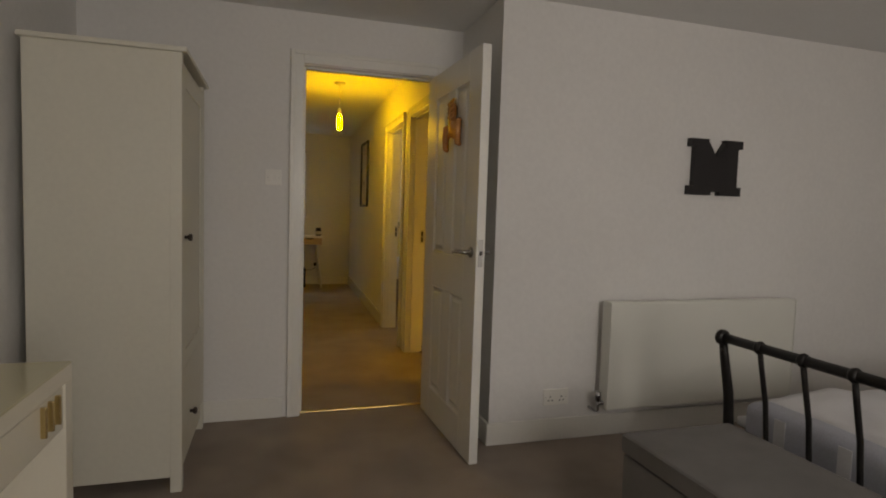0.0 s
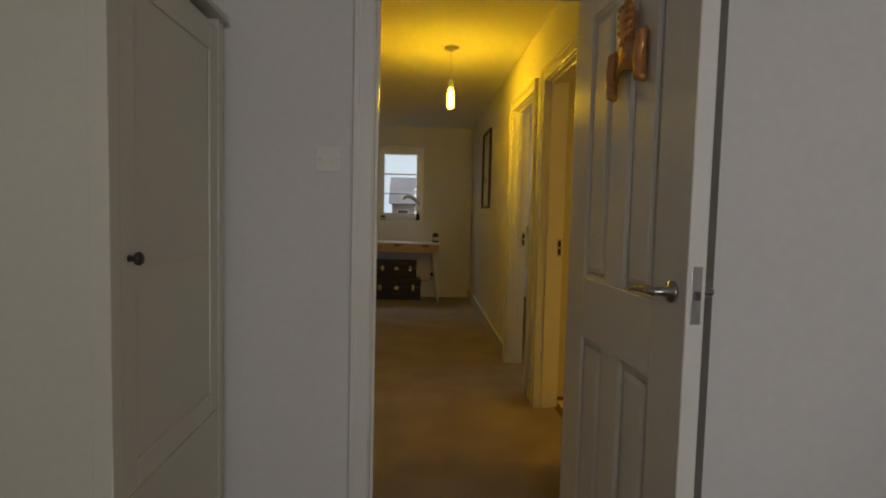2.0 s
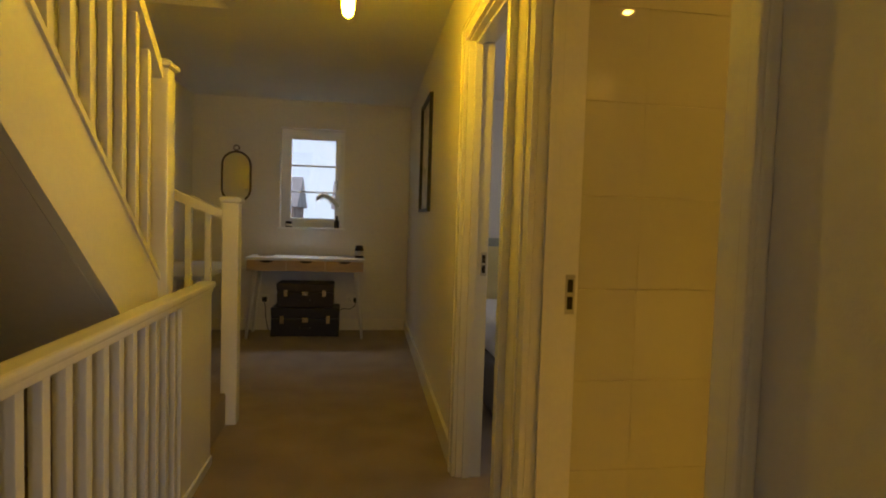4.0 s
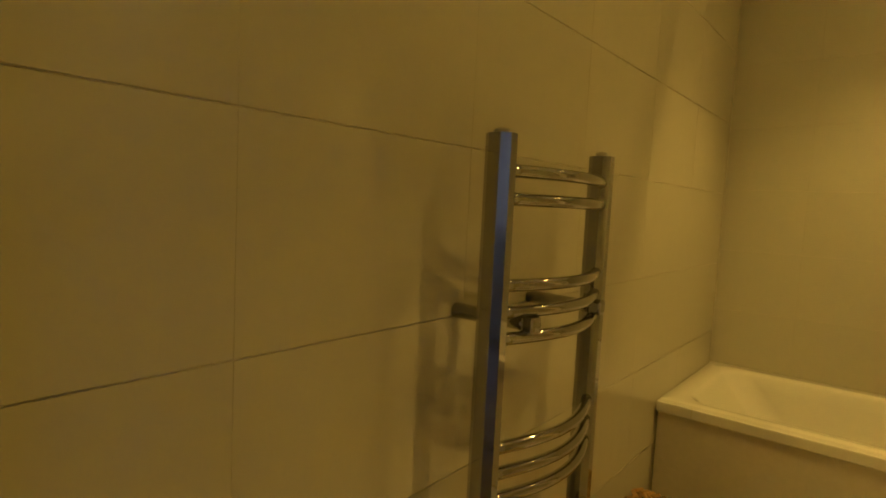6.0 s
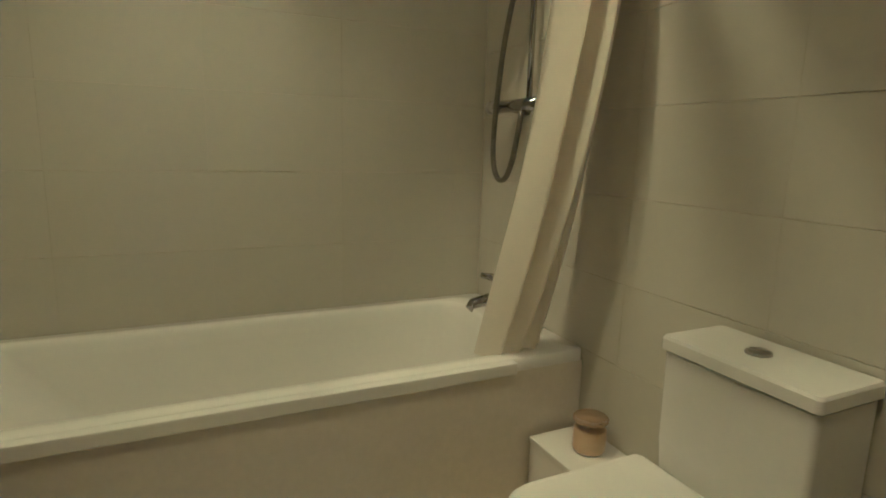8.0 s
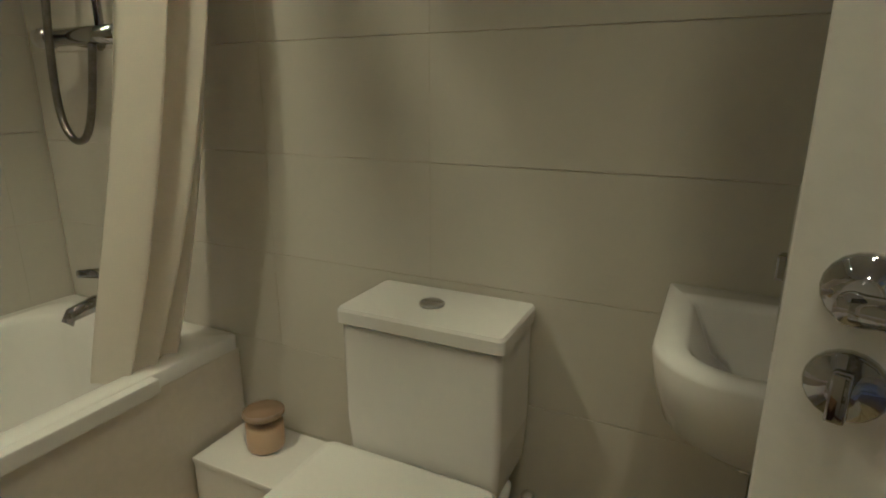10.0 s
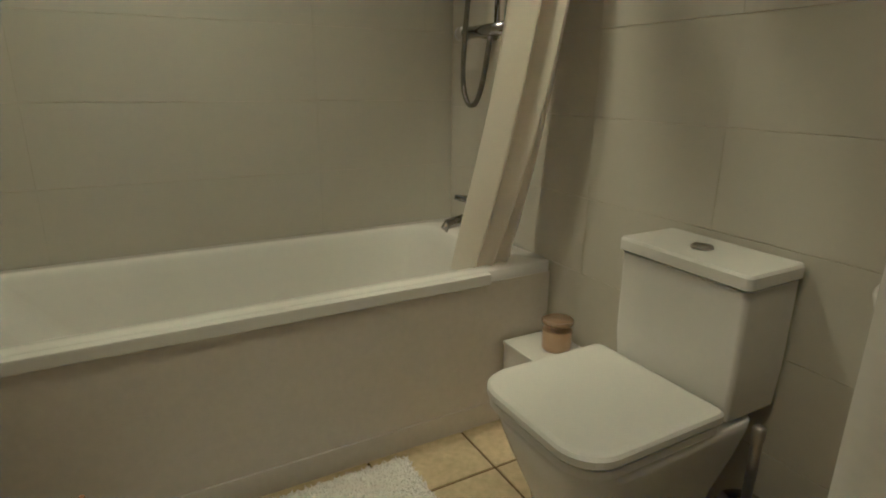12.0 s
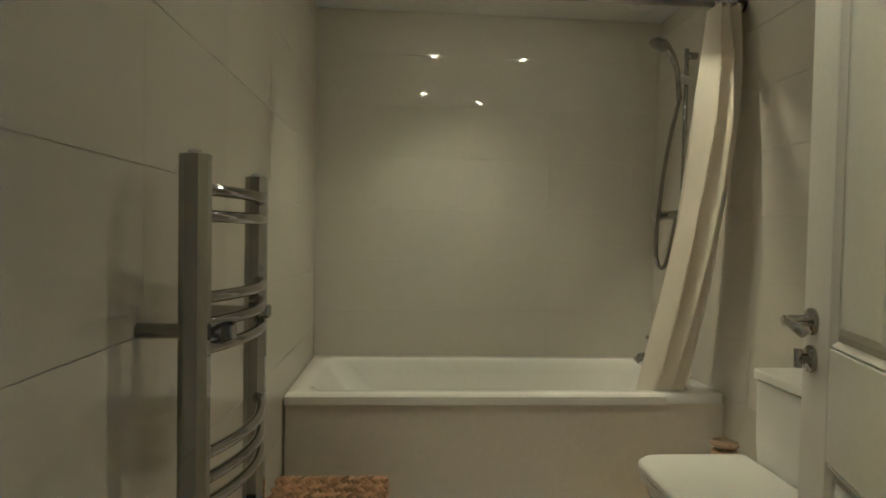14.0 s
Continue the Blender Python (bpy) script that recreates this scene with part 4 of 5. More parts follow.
def stairs():
    newel("newel_post", -0.235, 6.13, 0, 1.29, "white painted square newel post with a flat cap")
    newel("newel_post", -0.335, 5.27, -0.1, 1.80, "tall white painted newel post at the stair turn")
    g = thing("stair_balustrade", "white painted balustrade guarding the stairwell", "balustrade", pose(-0.225, 0, 0))
    part("handrail", box(-0.036, 0.036, 3.12, 5.60, 0.845, 0.875, 0.010, box(-0.028, 0.028, 3.12, 5.58, 0.825, 0.846, 0.004)), GLOSS, g)
    part("base_rail", box(-0.03, 0.03, 3.12, 5.58, 0.0, 0.045, 0.004), GLOSS, g)
    part("end_panel", box(-0.022, 0.022, 5.12, 5.575, 0.045, 0.825, 0.003), GLOSS, g)
    for k in range(20):
        y = 3.18 + k * 0.1
        part("spindle", box(-0.016, 0.016, y - 0.016, y + 0.016, 0.045, 0.826, 0.003), GLOSS, g)
    # winder steps
    s = thing("winder_stairs", "carpeted winder steps turning up from the landing", "stairs", pose(0, 0, 0))
    for k in range(4):
        part("step", box(XL + 0.001, (-0.245 if k == 0 else -0.29) - 0.20 * k, 5.30 if k else 5.61, 6.08, 0.19 * k, 0.19 * (k + 1), 0.014), CARPET, s)
    # rising flight
    f = thing("stair_flight", "white stringed carpeted stair flight rising to the upper floor", "stairs", pose(0, 0, 0))
    for k in range(9):
        y = 5.30 - 0.225 * k
        part("step", box(XL + 0.001, -0.36, y - 0.245, y, 0.76 + 0.19 * k - 0.05, 0.76 + 0.19 * (k + 1), 0.012), CARPET, f)
    z = lambda y: 0.90 + (5.25 - y) * 0.845
    part("string", loft([[(x, 5.25, z(5.25) + 0.0), (x, 5.25, z(5.25) - 0.38), (x, 3.25, z(3.25) - 0.38), (x, 3.25, z(3.25))] for x in (-0.36, -0.325)]), GLOSS, f)
    part("soffit", loft([[(x, 5.25, z(5.25) - 0.365), (x, 5.25, z(5.25) - 0.38), (x, 3.25, z(3.25) - 0.38), (x, 3.25, z(3.25) - 0.365)] for x in (XL + 0.001, -0.362)]), WALL, f)
    part("string_cap", loft([[(x, 5.23, z(5.23) + 0.025), (x, 5.23, z(5.23)), (x, 3.25, z(3.25)), (x, 3.25, z(3.25) + 0.025)] for x in (-0.37, -0.315)]), GLOSS, f)
    for k in range(17):
        y = 5.13 - 0.115 * k
        part("spindle", box(-0.358, -0.326, y - 0.016, y + 0.016, z(y), z(y) + 0.80, 0.003), GLOSS, f)
    part("handrail", loft([[(x, 5.25, z(5.25) + 0.86), (x, 5.25, z(5.25) + 0.80), (x, 3.25, z(3.25) + 0.80), (x, 3.25, z(3.25) + 0.86)] for x in (-0.375, -0.310)]), GLOSS, f)
    # rail on the far side of the winders
    r = thing("winder_rail", "white painted sloping handrail with spindles", "handrail", pose(0, 0, 0))
    part("handrail", loft([[(-0.28, y, 1.16), (-0.28, y, 1.215), (XL, y, 1.58), (XL, y, 1.525)] for y in (6.10, 6.16)]), GLOSS, r)
    for k in range(8):
        x = -0.36 - 0.105 * k
        part("spindle", box(x - 0.016, x + 0.016, 6.114, 6.146, 0.0, 1.175 + (-0.28 - x) * 0.4, 0.003), GLOSS, r)
    # lower well
    l = thing("lower_stairs", "carpeted steps going down the stairwell", "stairs", pose(0, 0, 0))
    for k in range(8):
        part("step", box(XL + 0.001, -0.26, 3.2 + 0.22 * k, 3.2 + 0.22 * (k + 1), -2.3, -0.05 - 0.19 * (8 - k), 0.0), CARPET, l)


stairs()
tagged(part("wall_stairwell_lower", box(-0.26, -0.25, 3.1, 5.5, -2.4, -0.12, bm=box(XL, -0.25, 5.49, 5.5, -2.4, -0.12)), WALL), "white painted plaster wall of the lower stairwell", "wall", kind="structure")
# unseen slab added to keep outside light from coming up the well
tagged(part("stairwell_light_stop", box(XL - 0.1, -0.25, 3.1, 5.5, -2.5, -2.4), CARPET), "unseen carpet-coloured slab added to stop outside light entering the stairwell", "carpet", kind="structure")
tagged(part("wall_stairwell_upper", box(-0.30, -0.22, 3.1, 6.4, CC + 0.1, CC + 2.4, bm=box(XL, -0.22, 6.3, 6.4, CC + 0.1, CC + 2.4)), WALL), "white painted plaster wall of the upper stairwell", "wall", kind="structure")

# ---------------------------------------------------------------- second bedroom, seen through its doorway
def second_bed():
    b = thing("double_bed", "grey upholstered bed with white bedding and a cream cushion", "bed", pose(1.27, 5.85, 0))
    part("bed_base", box(0, 2.0, 0.0, 1.5, 0.06, 0.36, 0.02), GREYCLOTH, b)
    part("mattress", box(0.02, 1.98, 0.02, 1.48, 0.362, 0.60, 0.05, seg=3), SHEET, b, smooth=True)
    part("headboard", box(-0.02, 2.02, 1.50, 1.58, 0.06, 1.06, 0.02), material("grey_green_cloth", (0.30, 0.32, 0.29), 0.9, vary=0.1), b)
    for x in (0.08, 1.92):
        for y in (0.08, 1.42):
            part("foot", turned([(0.025, 0), (0.03, 0.06)], 12, (x, y, 0)), BLACK, b)
    c = thing("cushion", "plump cream cushion leaning on the bed", "cushion", pose(1.62, 7.12, 0.79, 72, 0, 0))
    rings = []
    for k in range(-5, 6):
        u = k / 5
        s = 0.22 * (1 - 0.10 * abs(u)) if abs(u) < 1 else 0.02
        rings.append([(x * (1 - 0.4 * u * u), y * (1 - 0.4 * u * u), 0.075 * u) for x, y, z in rounded(-s, s, -s, s, 0.05 if s > 0.1 else 0.008, 0)])
    part("cushion_cover", loft(rings), YELLOWCLOTH, c, smooth=True)


second_bed()

# ---------------------------------------------------------------- bathroom things
BX = 2.935          # front of the bath
RZ = 0.558          # top of its rim


def bath():
    b = thing("bath", "white acrylic bath with a cream panel along the wall", "bath", pose(0, 0, 0))
    x0, x1, y0, y1 = BX + 0.012, EW - 0.003, SW + 0.003, NW - 0.003
    rings = [rounded(x0, x1, y0, y1, 0.012, RZ - 0.038, 8), rounded(x0, x1, y0, y1, 0.012, RZ - 0.004, 8), rounded(x0 + 0.005, x1 - 0.003, y0 + 0.003, y1 - 0.003, 0.012, RZ, 8)]
    a0, a1, c0, c1 = x0 + 0.050, x1 - 0.055, y0 + 0.12, y1 - 0.065
    for i, k, z, r in ((0.0, 0.0, RZ, 0.09), (0.006, 0.008, RZ - 0.003, 0.09), (0.014, 0.022, RZ - 0.014, 0.09), (0.022, 0.055, RZ - 0.06, 0.095), (0.035, 0.13, RZ - 0.15, 0.10), (0.055, 0.25, RZ - 0.28, 0.11), (0.085, 0.36, RZ - 0.37, 0.12), (0.13, 0.46, RZ - 0.403, 0.10), (0.22, 0.60, RZ - 0.41, 0.05)):
        rings.append(rounded(a0 + i, a1 - i, c0 + i * 1.1, c1 - k, r, z, 8))
    part("tub", loft(rings, close=(False, True)), ACRYLIC, b, smooth=True)
    # the panel bows out below the rim
    own = bmesh.new()
    n = 24
    vs = []
    for k in range(n + 1):
        y = y0 + (y1 - y0) * k / n
        vs.append([own.verts.new((x0 + 0.016, y, 0.085)), own.verts.new((x0 + 0.012, y, 0.30)), own.verts.new((x0 + 0.012, y, RZ - 0.039))])
    for p, q in zip(vs, vs[1:]):
        for i in (0, 1):
            own.faces.new((p[i], q[i], q[i + 1], p[i + 1]))
    bmesh.ops.recalc_face_normals(own, faces=own.faces[:])
    bmesh.ops.solidify(own, geom=own.faces[:], thickness=0.012)
    part("bath_panel", own, PANEL, b, "cream bath panel")
    part("lip_strip", box(x0 - 0.024, x0 + 0.006, 3.02, y1, RZ - 0.038, RZ - 0.003, 0.004), ACRYLIC, b, "white lip along the front edge")
    part("corner_joint", box(x0 - 0.0255, x0 + 0.006, y1 - 0.115, y1 - 0.113, RZ - 0.039, RZ - 0.002), GROUT, b)
    part("plinth", box(x0 - 0.002, x0 + 0.015, y0, y1, 0.006, 0.088, 0.002), PANEL, b, "board plinth under the panel")
    o = turned([(0.026, 0), (0.026, 0.004), (0.022, 0.008), (0.0, 0.009)], 18)
    o.transform(Matrix.Translation((3.29, c0 + 0.024, RZ - 0.10)) @ Matrix.Rotation(radians(-82), 4, 'X'))
    part("overflow", o, CHROME, b, "chrome overflow cover", smooth=True)


bath()


def bath_tap():
    t = thing("bath_tap", "chrome lever bath mixer tap on the rim", "tap", pose(3.25, SW + 0.10, RZ) @ Matrix.Diagonal((1.15, 1.12, 1.42, 1)))
    bm = turned([(0.026, 0), (0.026, 0.006), (0.021, 0.012), (0.020, 0.07), (0.022, 0.085), (0.014, 0.095)], 18)
    tube([(0, 0.0, 0.055), (0, 0.06, 0.062), (0, 0.115, 0.055), (0, 0.125, 0.042)], [0.016, 0.015, 0.013, 0.012], 14, bm)
    part("tap_body", bm, CHROME, t, smooth=True)
    part("lever", tube([(0, 0.0, 0.095), (0, 0.03, 0.112), (0, 0.085, 0.122)], [0.014, 0.010, 0.007], 12), CHROME, t, smooth=True)


bath_tap()


def shower():
    s = thing("shower_mixer", "chrome thermostatic bar shower with riser rail and hose", "shower", pose(3.25, SW, 0))
    bm = tube([(-0.13, 0.085, 1.285), (0.13, 0.085, 1.285)], 0.021, 18)
    part("bar_valve", bm, CHROME, s, smooth=True)
    for x in (-0.155, 0.155):
        part("control_knob", tube([(x * 0.84, 0.085, 1.285), (x, 0.085, 1.285), (x * 1.16, 0.085, 1.285)], [0.024, 0.025, 0.022], 16), STEEL, s, smooth=True)
    for x in (-0.075, 0.075):
        part("wall_union", tube([(x, 0.0, 1.285), (x, 0.08, 1.285)], [0.026, 0.016], 14), CHROME, s, smooth=True)
    part("riser_rail", tube([(0.0, 0.045, 1.30), (0.0, 0.045, 2.03)], 0.010, 12), CHROME, s, smooth=True)
    part("rail_bracket", tube([(0, 0.0, 2.0), (0, 0.05, 2.0)], 0.016, 12), CHROME, s, smooth=True)
    part("slider", tube([(0, 0.03, 1.88), (0, 0.075, 1.90)], 0.020, 12), STEEL, s, smooth=True)
    part("hand_shower", tube([(0.0, 0.075, 1.80), (0.0, 0.085, 1.92), (0.0, 0.11, 1.995), (-0.01, 0.145, 2.035), (-0.015, 0.17, 2.045)], [0.011, 0.012, 0.014, 0.018, 0.024], 14), CHROME, s, smooth=True)
    h = turned([(0.018, 0.03), (0.040, 0.012), (0.044, 0.0), (0.040, -0.004), (0.0, -0.005)], 22)
    h.transform(Matrix.Translation((-0.015, 0.185, 2.035)) @ Matrix.Rotation(radians(28), 4, 'X'))
    part("spray_head", h, CHROME, s, smooth=True)
    way = [Vector(p) for p in ((0.0, 0.075, 1.80), (0.03, 0.085, 1.70), (0.075, 0.10, 1.50), (0.09, 0.115, 1.28), (0.08, 0.125, 1.12), (0.045, 0.125, 1.05), (0.0, 0.12, 1.055), (-0.025, 0.11, 1.13), (-0.03, 0.09, 1.265), (-0.03, 0.085, 1.28))]
    pts = []
    for i in range(1, len(way) - 2):
        p0, p1, p2, p3 = way[i - 1:i + 3]
        for k in range(6):
            u = k / 6
            pts.append(0.5 * (2 * p1 + (p2 - p0) * u + (2 * p0 - 5 * p1 + 4 * p2 - p3) * u * u + (3 * p1 - p0 - 3 * p2 + p3) * u ** 3))
    pts = [way[0]] + pts + [way[-2]]
    part("hose", tube(pts, 0.0092, 10), material("hose_metal", (0.22, 0.21, 0.20), 0.3, metal=1.0, vary=0.15, scale=30), s, "ribbed metal hose", smooth=True)


shower()


def curtain():
    p = thing("curtain_pole", "chrome shower curtain pole across the bath", "curtain pole", pose(2.905, 0, 2.085))
    part("pole", tube([(0, SW, 0), (0, NW, 0)], 0.0125, 16), STEEL, p, smooth=True)
    for y, s in ((SW, 1), (NW, -1)):
        part("end_socket", tube([(0, y, 0), (0, y + s * 0.03, 0)], [0.026, 0.018], 16), BLACK, p, smooth=True)
    c = thing("shower_curtain", "cream shower curtain gathered to one end of the pole", "curtain", pose(0, 0, 0))
    own = bmesh.new()
    nx, nz = 130, 44
    grid = []
    for j in range(nz + 1):
        v = j / nz                                   # 0 at the hem, 1 at the pole
        w = v * v * (3 - 2 * v)
        z = 0.535 + v * (2.075 - 0.535)
        row = []
        for i in range(nx + 1):
            u = i / nx
            lo = 2.780 + 0.10 * (1 - v) ** 1.5
            hi = 2.897 + 0.185 * (1 - v) ** 1.36
            y = lo + (hi - lo) * u + 0.006 * math.sin(9 * v + 20 * u)
            fold = math.sin(u * 2 * math.pi * 3.2 + 0.8 * math.sin(3 * v))
            amp = 0.036 + 0.008 * v + (0.10 * math.sin(math.pi * v) * math.sin(math.pi * u) if fold < 0 else 0.0)
            x = 2.905 + 0.125 * (1 - v) ** 1.6 + amp * fold + 0.004 * math.sin(29 * u + 5 * v)
            row.append(own.verts.new((x, y, z + 0.012 * (1 - v) * math.sin(7 * u))))
        grid.append(row)
    for a, b in zip(grid, grid[1:]):
        for i in range(nx):
            own.faces.new((a[i], a[i + 1], b[i + 1], b[i]))
    part("cloth", own, CURTAIN, c, smooth=True)
    for k in range(6):
        y = 2.785 + 0.021 * k
        part("curtain_ring", tube([(2.905 + 0.02 * math.cos(radians(a)), y, 2.081 + 0.02 * math.sin(radians(a))) for a in range(0, 390, 30)], 0.002, 6), PLASTIC, c, "white plastic ring")


curtain()


def toilet():
    t = thing("toilet", "white close-coupled toilet with a closed square lid", "toilet", pose(2.345, SW, 0))
    x0, x1 = -0.182, 0.142
    part("cistern", loft([rounded(x0 + 0.008, x1 - 0.008, 0.004, 0.170, 0.012, 0.45), rounded(x0 + 0.002, x1 - 0.002, 0.004, 0.176, 0.012, 0.54), rounded(x0 + 0.002, x1 - 0.002, 0.004, 0.178, 0.012, 0.738)]), PORCELAIN, t)
    part("cistern_lid", loft([rounded(x0 + 0.002, x1 - 0.002, 0.004, 0.180, 0.010, 0.7415), rounded(x0 - 0.004, x1 + 0.004, 0.002, 0.187, 0.012, 0.745), rounded(x0 - 0.004, x1 + 0.004, 0.002, 0.187, 0.012, 0.768), rounded(x0, x1, 0.005, 0.183, 0.010, 0.774)]), PORCELAIN, t)
    b = turned([(0.024, 0.774), (0.024, 0.778), (0.021, 0.781), (0.020, 0.779), (0.0, 0.779)], 22, (-0.01, 0.095, 0))
    part("flush_button", b, STEEL, t, "chrome dual flush button", smooth=True)
    rings = []
    for z, wd, f, bk in ((0.006, 0.115, 0.44, 0.10), (0.05, 0.112, 0.435, 0.10), (0.22, 0.125, 0.47, 0.09), (0.34, 0.160, 0.52, 0.08), (0.41, 0.174, 0.545, 0.07), (0.432, 0.176, 0.55, 0.07), (0.437, 0.170, 0.54, 0.075)):
        rings.append(rounded(-wd - 0.003, wd - 0.003, bk, f, (wd * 0.6, wd * 0.6, 0.03, 0.03), z, 8))
    part("pan", loft(rings), PORCELAIN, t, smooth=True)
    part("seat", loft([rounded(-0.181, 0.175, 0.19, 0.556, (0.08, 0.08, 0.02, 0.02), z, 8) for z in (0.439, 0.457)]), PLASTIC, t)
    lid = [rounded(-0.185 + i, 0.179 - i, 0.182 + i, 0.562 - i, (0.082, 0.082, 0.02, 0.02), z, 8) for i, z in ((0.004, 0.461), (0.0, 0.465), (0.0, 0.480), (0.005, 0.486), (0.016, 0.489))]
    part("seat_lid", loft(lid), PLASTIC, t)
    for x in (-0.09, 0.08):
        part("hinge", tube([(x - 0.015, 0.181, 0.466), (x + 0.015, 0.181, 0.466)], 0.010, 12), CHROME, t, smooth=True)


toilet()


def ledge():
    o = thing("boxing_ledge", "white boxed-in pipe ledge between bath and toilet", "ledge", pose(0, 0, 0))
    part("ledge_front", box(2.662, BX - 0.006, SW + 0.001, 2.961, 0.006, 0.302, 0.003), PLASTIC, o)
    part("ledge_top", box(2.66, BX - 0.006, SW + 0.001, 2.965, 0.3025, 0.318, 0.003), PLASTIC, o)
    c = thing("candle", "amber wax candle in a glass jar on the white ledge", "candle", pose(2.80, 2.852, 0.319))
    part("wax", turned([(0.043, 0.004), (0.045, 0.01), (0.045, 0.066), (0.043, 0.068), (0.0, 0.067)], 24), WAX, c, smooth=True)
    part("jar_neck", turned([(0.0485, 0.090), (0.050, 0.093), (0.050, 0.098), (0.047, 0.101), (0.0465, 0.092)], 24), material("amber_glass", (0.30, 0.22, 0.10), 0.08, vary=0.05), c, "amber glass rim", smooth=True)
    part("jar", tube([(0, 0, 0.0), (0, 0, 0.107)], 0.0485, 24, caps=False), THIN, c, "clear glass jar", smooth=True)
    

ledge()


def basin():
    b = thing("basin", "small white wall-hung basin with a curved front", "basin", pose(1.712, SW, 0))
    # plan: square back, strongly rounded front
    def ring(x0, x1, f, z, r, y0=0.002):
        return rounded(x0, x1, y0, f, (r, r, 0.004, 0.004), z, 10)
    rings = [ring(-0.12, 0.12, 0.16, 0.655, 0.10), ring(-0.175, 0.175, 0.24, 0.675, 0.12), ring(-0.205, 0.205, 0.305, 0.73, 0.11), ring(-0.218, 0.218, 0.34, 0.80, 0.105), ring(-0.222, 0.222, 0.35, 0.842, 0.10), ring(-0.219, 0.219, 0.347, 0.85, 0.098),
             ring(-0.185, 0.185, 0.315, 0.85, 0.07, 0.075), ring(-0.178, 0.178, 0.308, 0.843, 0.07, 0.082), ring(-0.150, 0.150, 0.275, 0.78, 0.10, 0.10), ring(-0.09, 0.09, 0.22, 0.742, 0.06, 0.13), ring(-0.02, 0.02, 0.18, 0.738, 0.015, 0.15)]
    part("bowl", loft(rings), PORCELAIN, b, smooth=True)
    t = turned([(0.022, 0.85), (0.022, 0.856), (0.018, 0.86), (0.017, 0.93), (0.02, 0.945), (0.0, 0.955)], 16, (-0.02, 0.04, 0))
    tube([(-0.02, 0.04, 0.90), (-0.02, 0.09, 0.905), (-0.02, 0.125, 0.893)], [0.012, 0.011, 0.010], 12, t)
    part("basin_tap", t, CHROME, b, "chrome pillar tap", smooth=True)
    part("waste_trap", tube([(0, 0.16, 0.66), (0, 0.16, 0.56), (0, 0.15, 0.53), (0, 0.12, 0.52), (0, 0.09, 0.54), (0, 0.085, 0.58), (0, 0.06, 0.60), (0, 0.0, 0.60)], 0.018, 12), STEEL, b, smooth=True)
    part("waste_nut", turned([(0.03, 0.60), (0.032, 0.62), (0.03, 0.66)], 14, (0, 0.16, 0)), BLACK, b)
    part("supply_pipe", tube([(0.06, 0.05, 0.68), (0.06, 0.05, 0.35), (0.06, 0.0, 0.33)], 0.007, 10), CHROME, b, smooth=True)


basin()


def toilet_brush():
    o = thing("toilet_brush", "steel toilet brush standing in its holder", "brush", pose(2.123, SW + 0.13, 0.006))
    part("holder", turned([(0.050, 0.0), (0.052, 0.004), (0.052, 0.26), (0.049, 0.262), (0.014, 0.266)], 22), CHROME, o, smooth=True)
    part("brush_handle", turned([(0.010, 0.266), (0.011, 0.42), (0.013, 0.425), (0.013, 0.448), (0.009, 0.453)], 14), STEEL, o, smooth=True)


toilet_brush()


def towel_rail():
    r = thing("towel_rail", "curved chrome ladder towel rail fixed to the tiles", "towel rail", pose(0, 0, 0))
    xa, xb, yc = 1.717, 2.081, 4.395
    ring = lambda x, z: [(x + 0.019 * sx, yc + 0.023 * sy, z) for sx, sy in ((-0.45, -1), (0.45, -1), (1, -0.45), (1, 0.45), (0.45, 1), (-0.45, 1), (-1, 0.45), (-1, -0.45))]
    for x in (xa, xb):
        p = part("upright", loft([ring(x, 0.42), ring(x, 1.297)]), CHROME, r)
        part("end_cap", turned([(0.012, 1.297), (0.012, 1.302), (0.008, 1.305), (0.0, 1.305)], 12, (x, yc, 0)), STEEL, p)
    for z in (1.243, 1.200, 1.066, 1.024, 0.982, 0.806, 0.764, 0.722, 0.545, 0.503, 0.461):
        pts = [(xa + (xb - xa) * k / 12, yc - 0.004 - 0.045 * math.sin(math.pi * k / 12), z) for k in range(13)]
        part("bar", tube(pts, 0.0105, 12), CHROME, r, smooth=True)
    for x in (xa + 0.062, xb - 0.052):
        for z in (1.003, 0.44):
            part("wall_bracket", tube([(x, yc - 0.045, z), (x, yc, z), (x, NW, z)], [0.013, 0.012, 0.014], 14), CHROME, r, smooth=True)
            part("bracket_clamp", box(x - 0.013, x + 0.013, yc - 0.046, yc - 0.022, z - 0.014, z + 0.014, 0.005), CHROME, r, "chrome bracket clamp")
    for x in (xa, xb):
        part("valve", turned([(0.010, 0.30), (0.013, 0.32), (0.014, 0.40), (0.011, 0.42)], 12, (x, yc, 0)), CHROME, r, smooth=True)
        part("tail_pipe", tube([(x, yc, 0.30), (x, yc, 0.006)], 0.0075, 10), CHROME, r, smooth=True)


towel_rail()


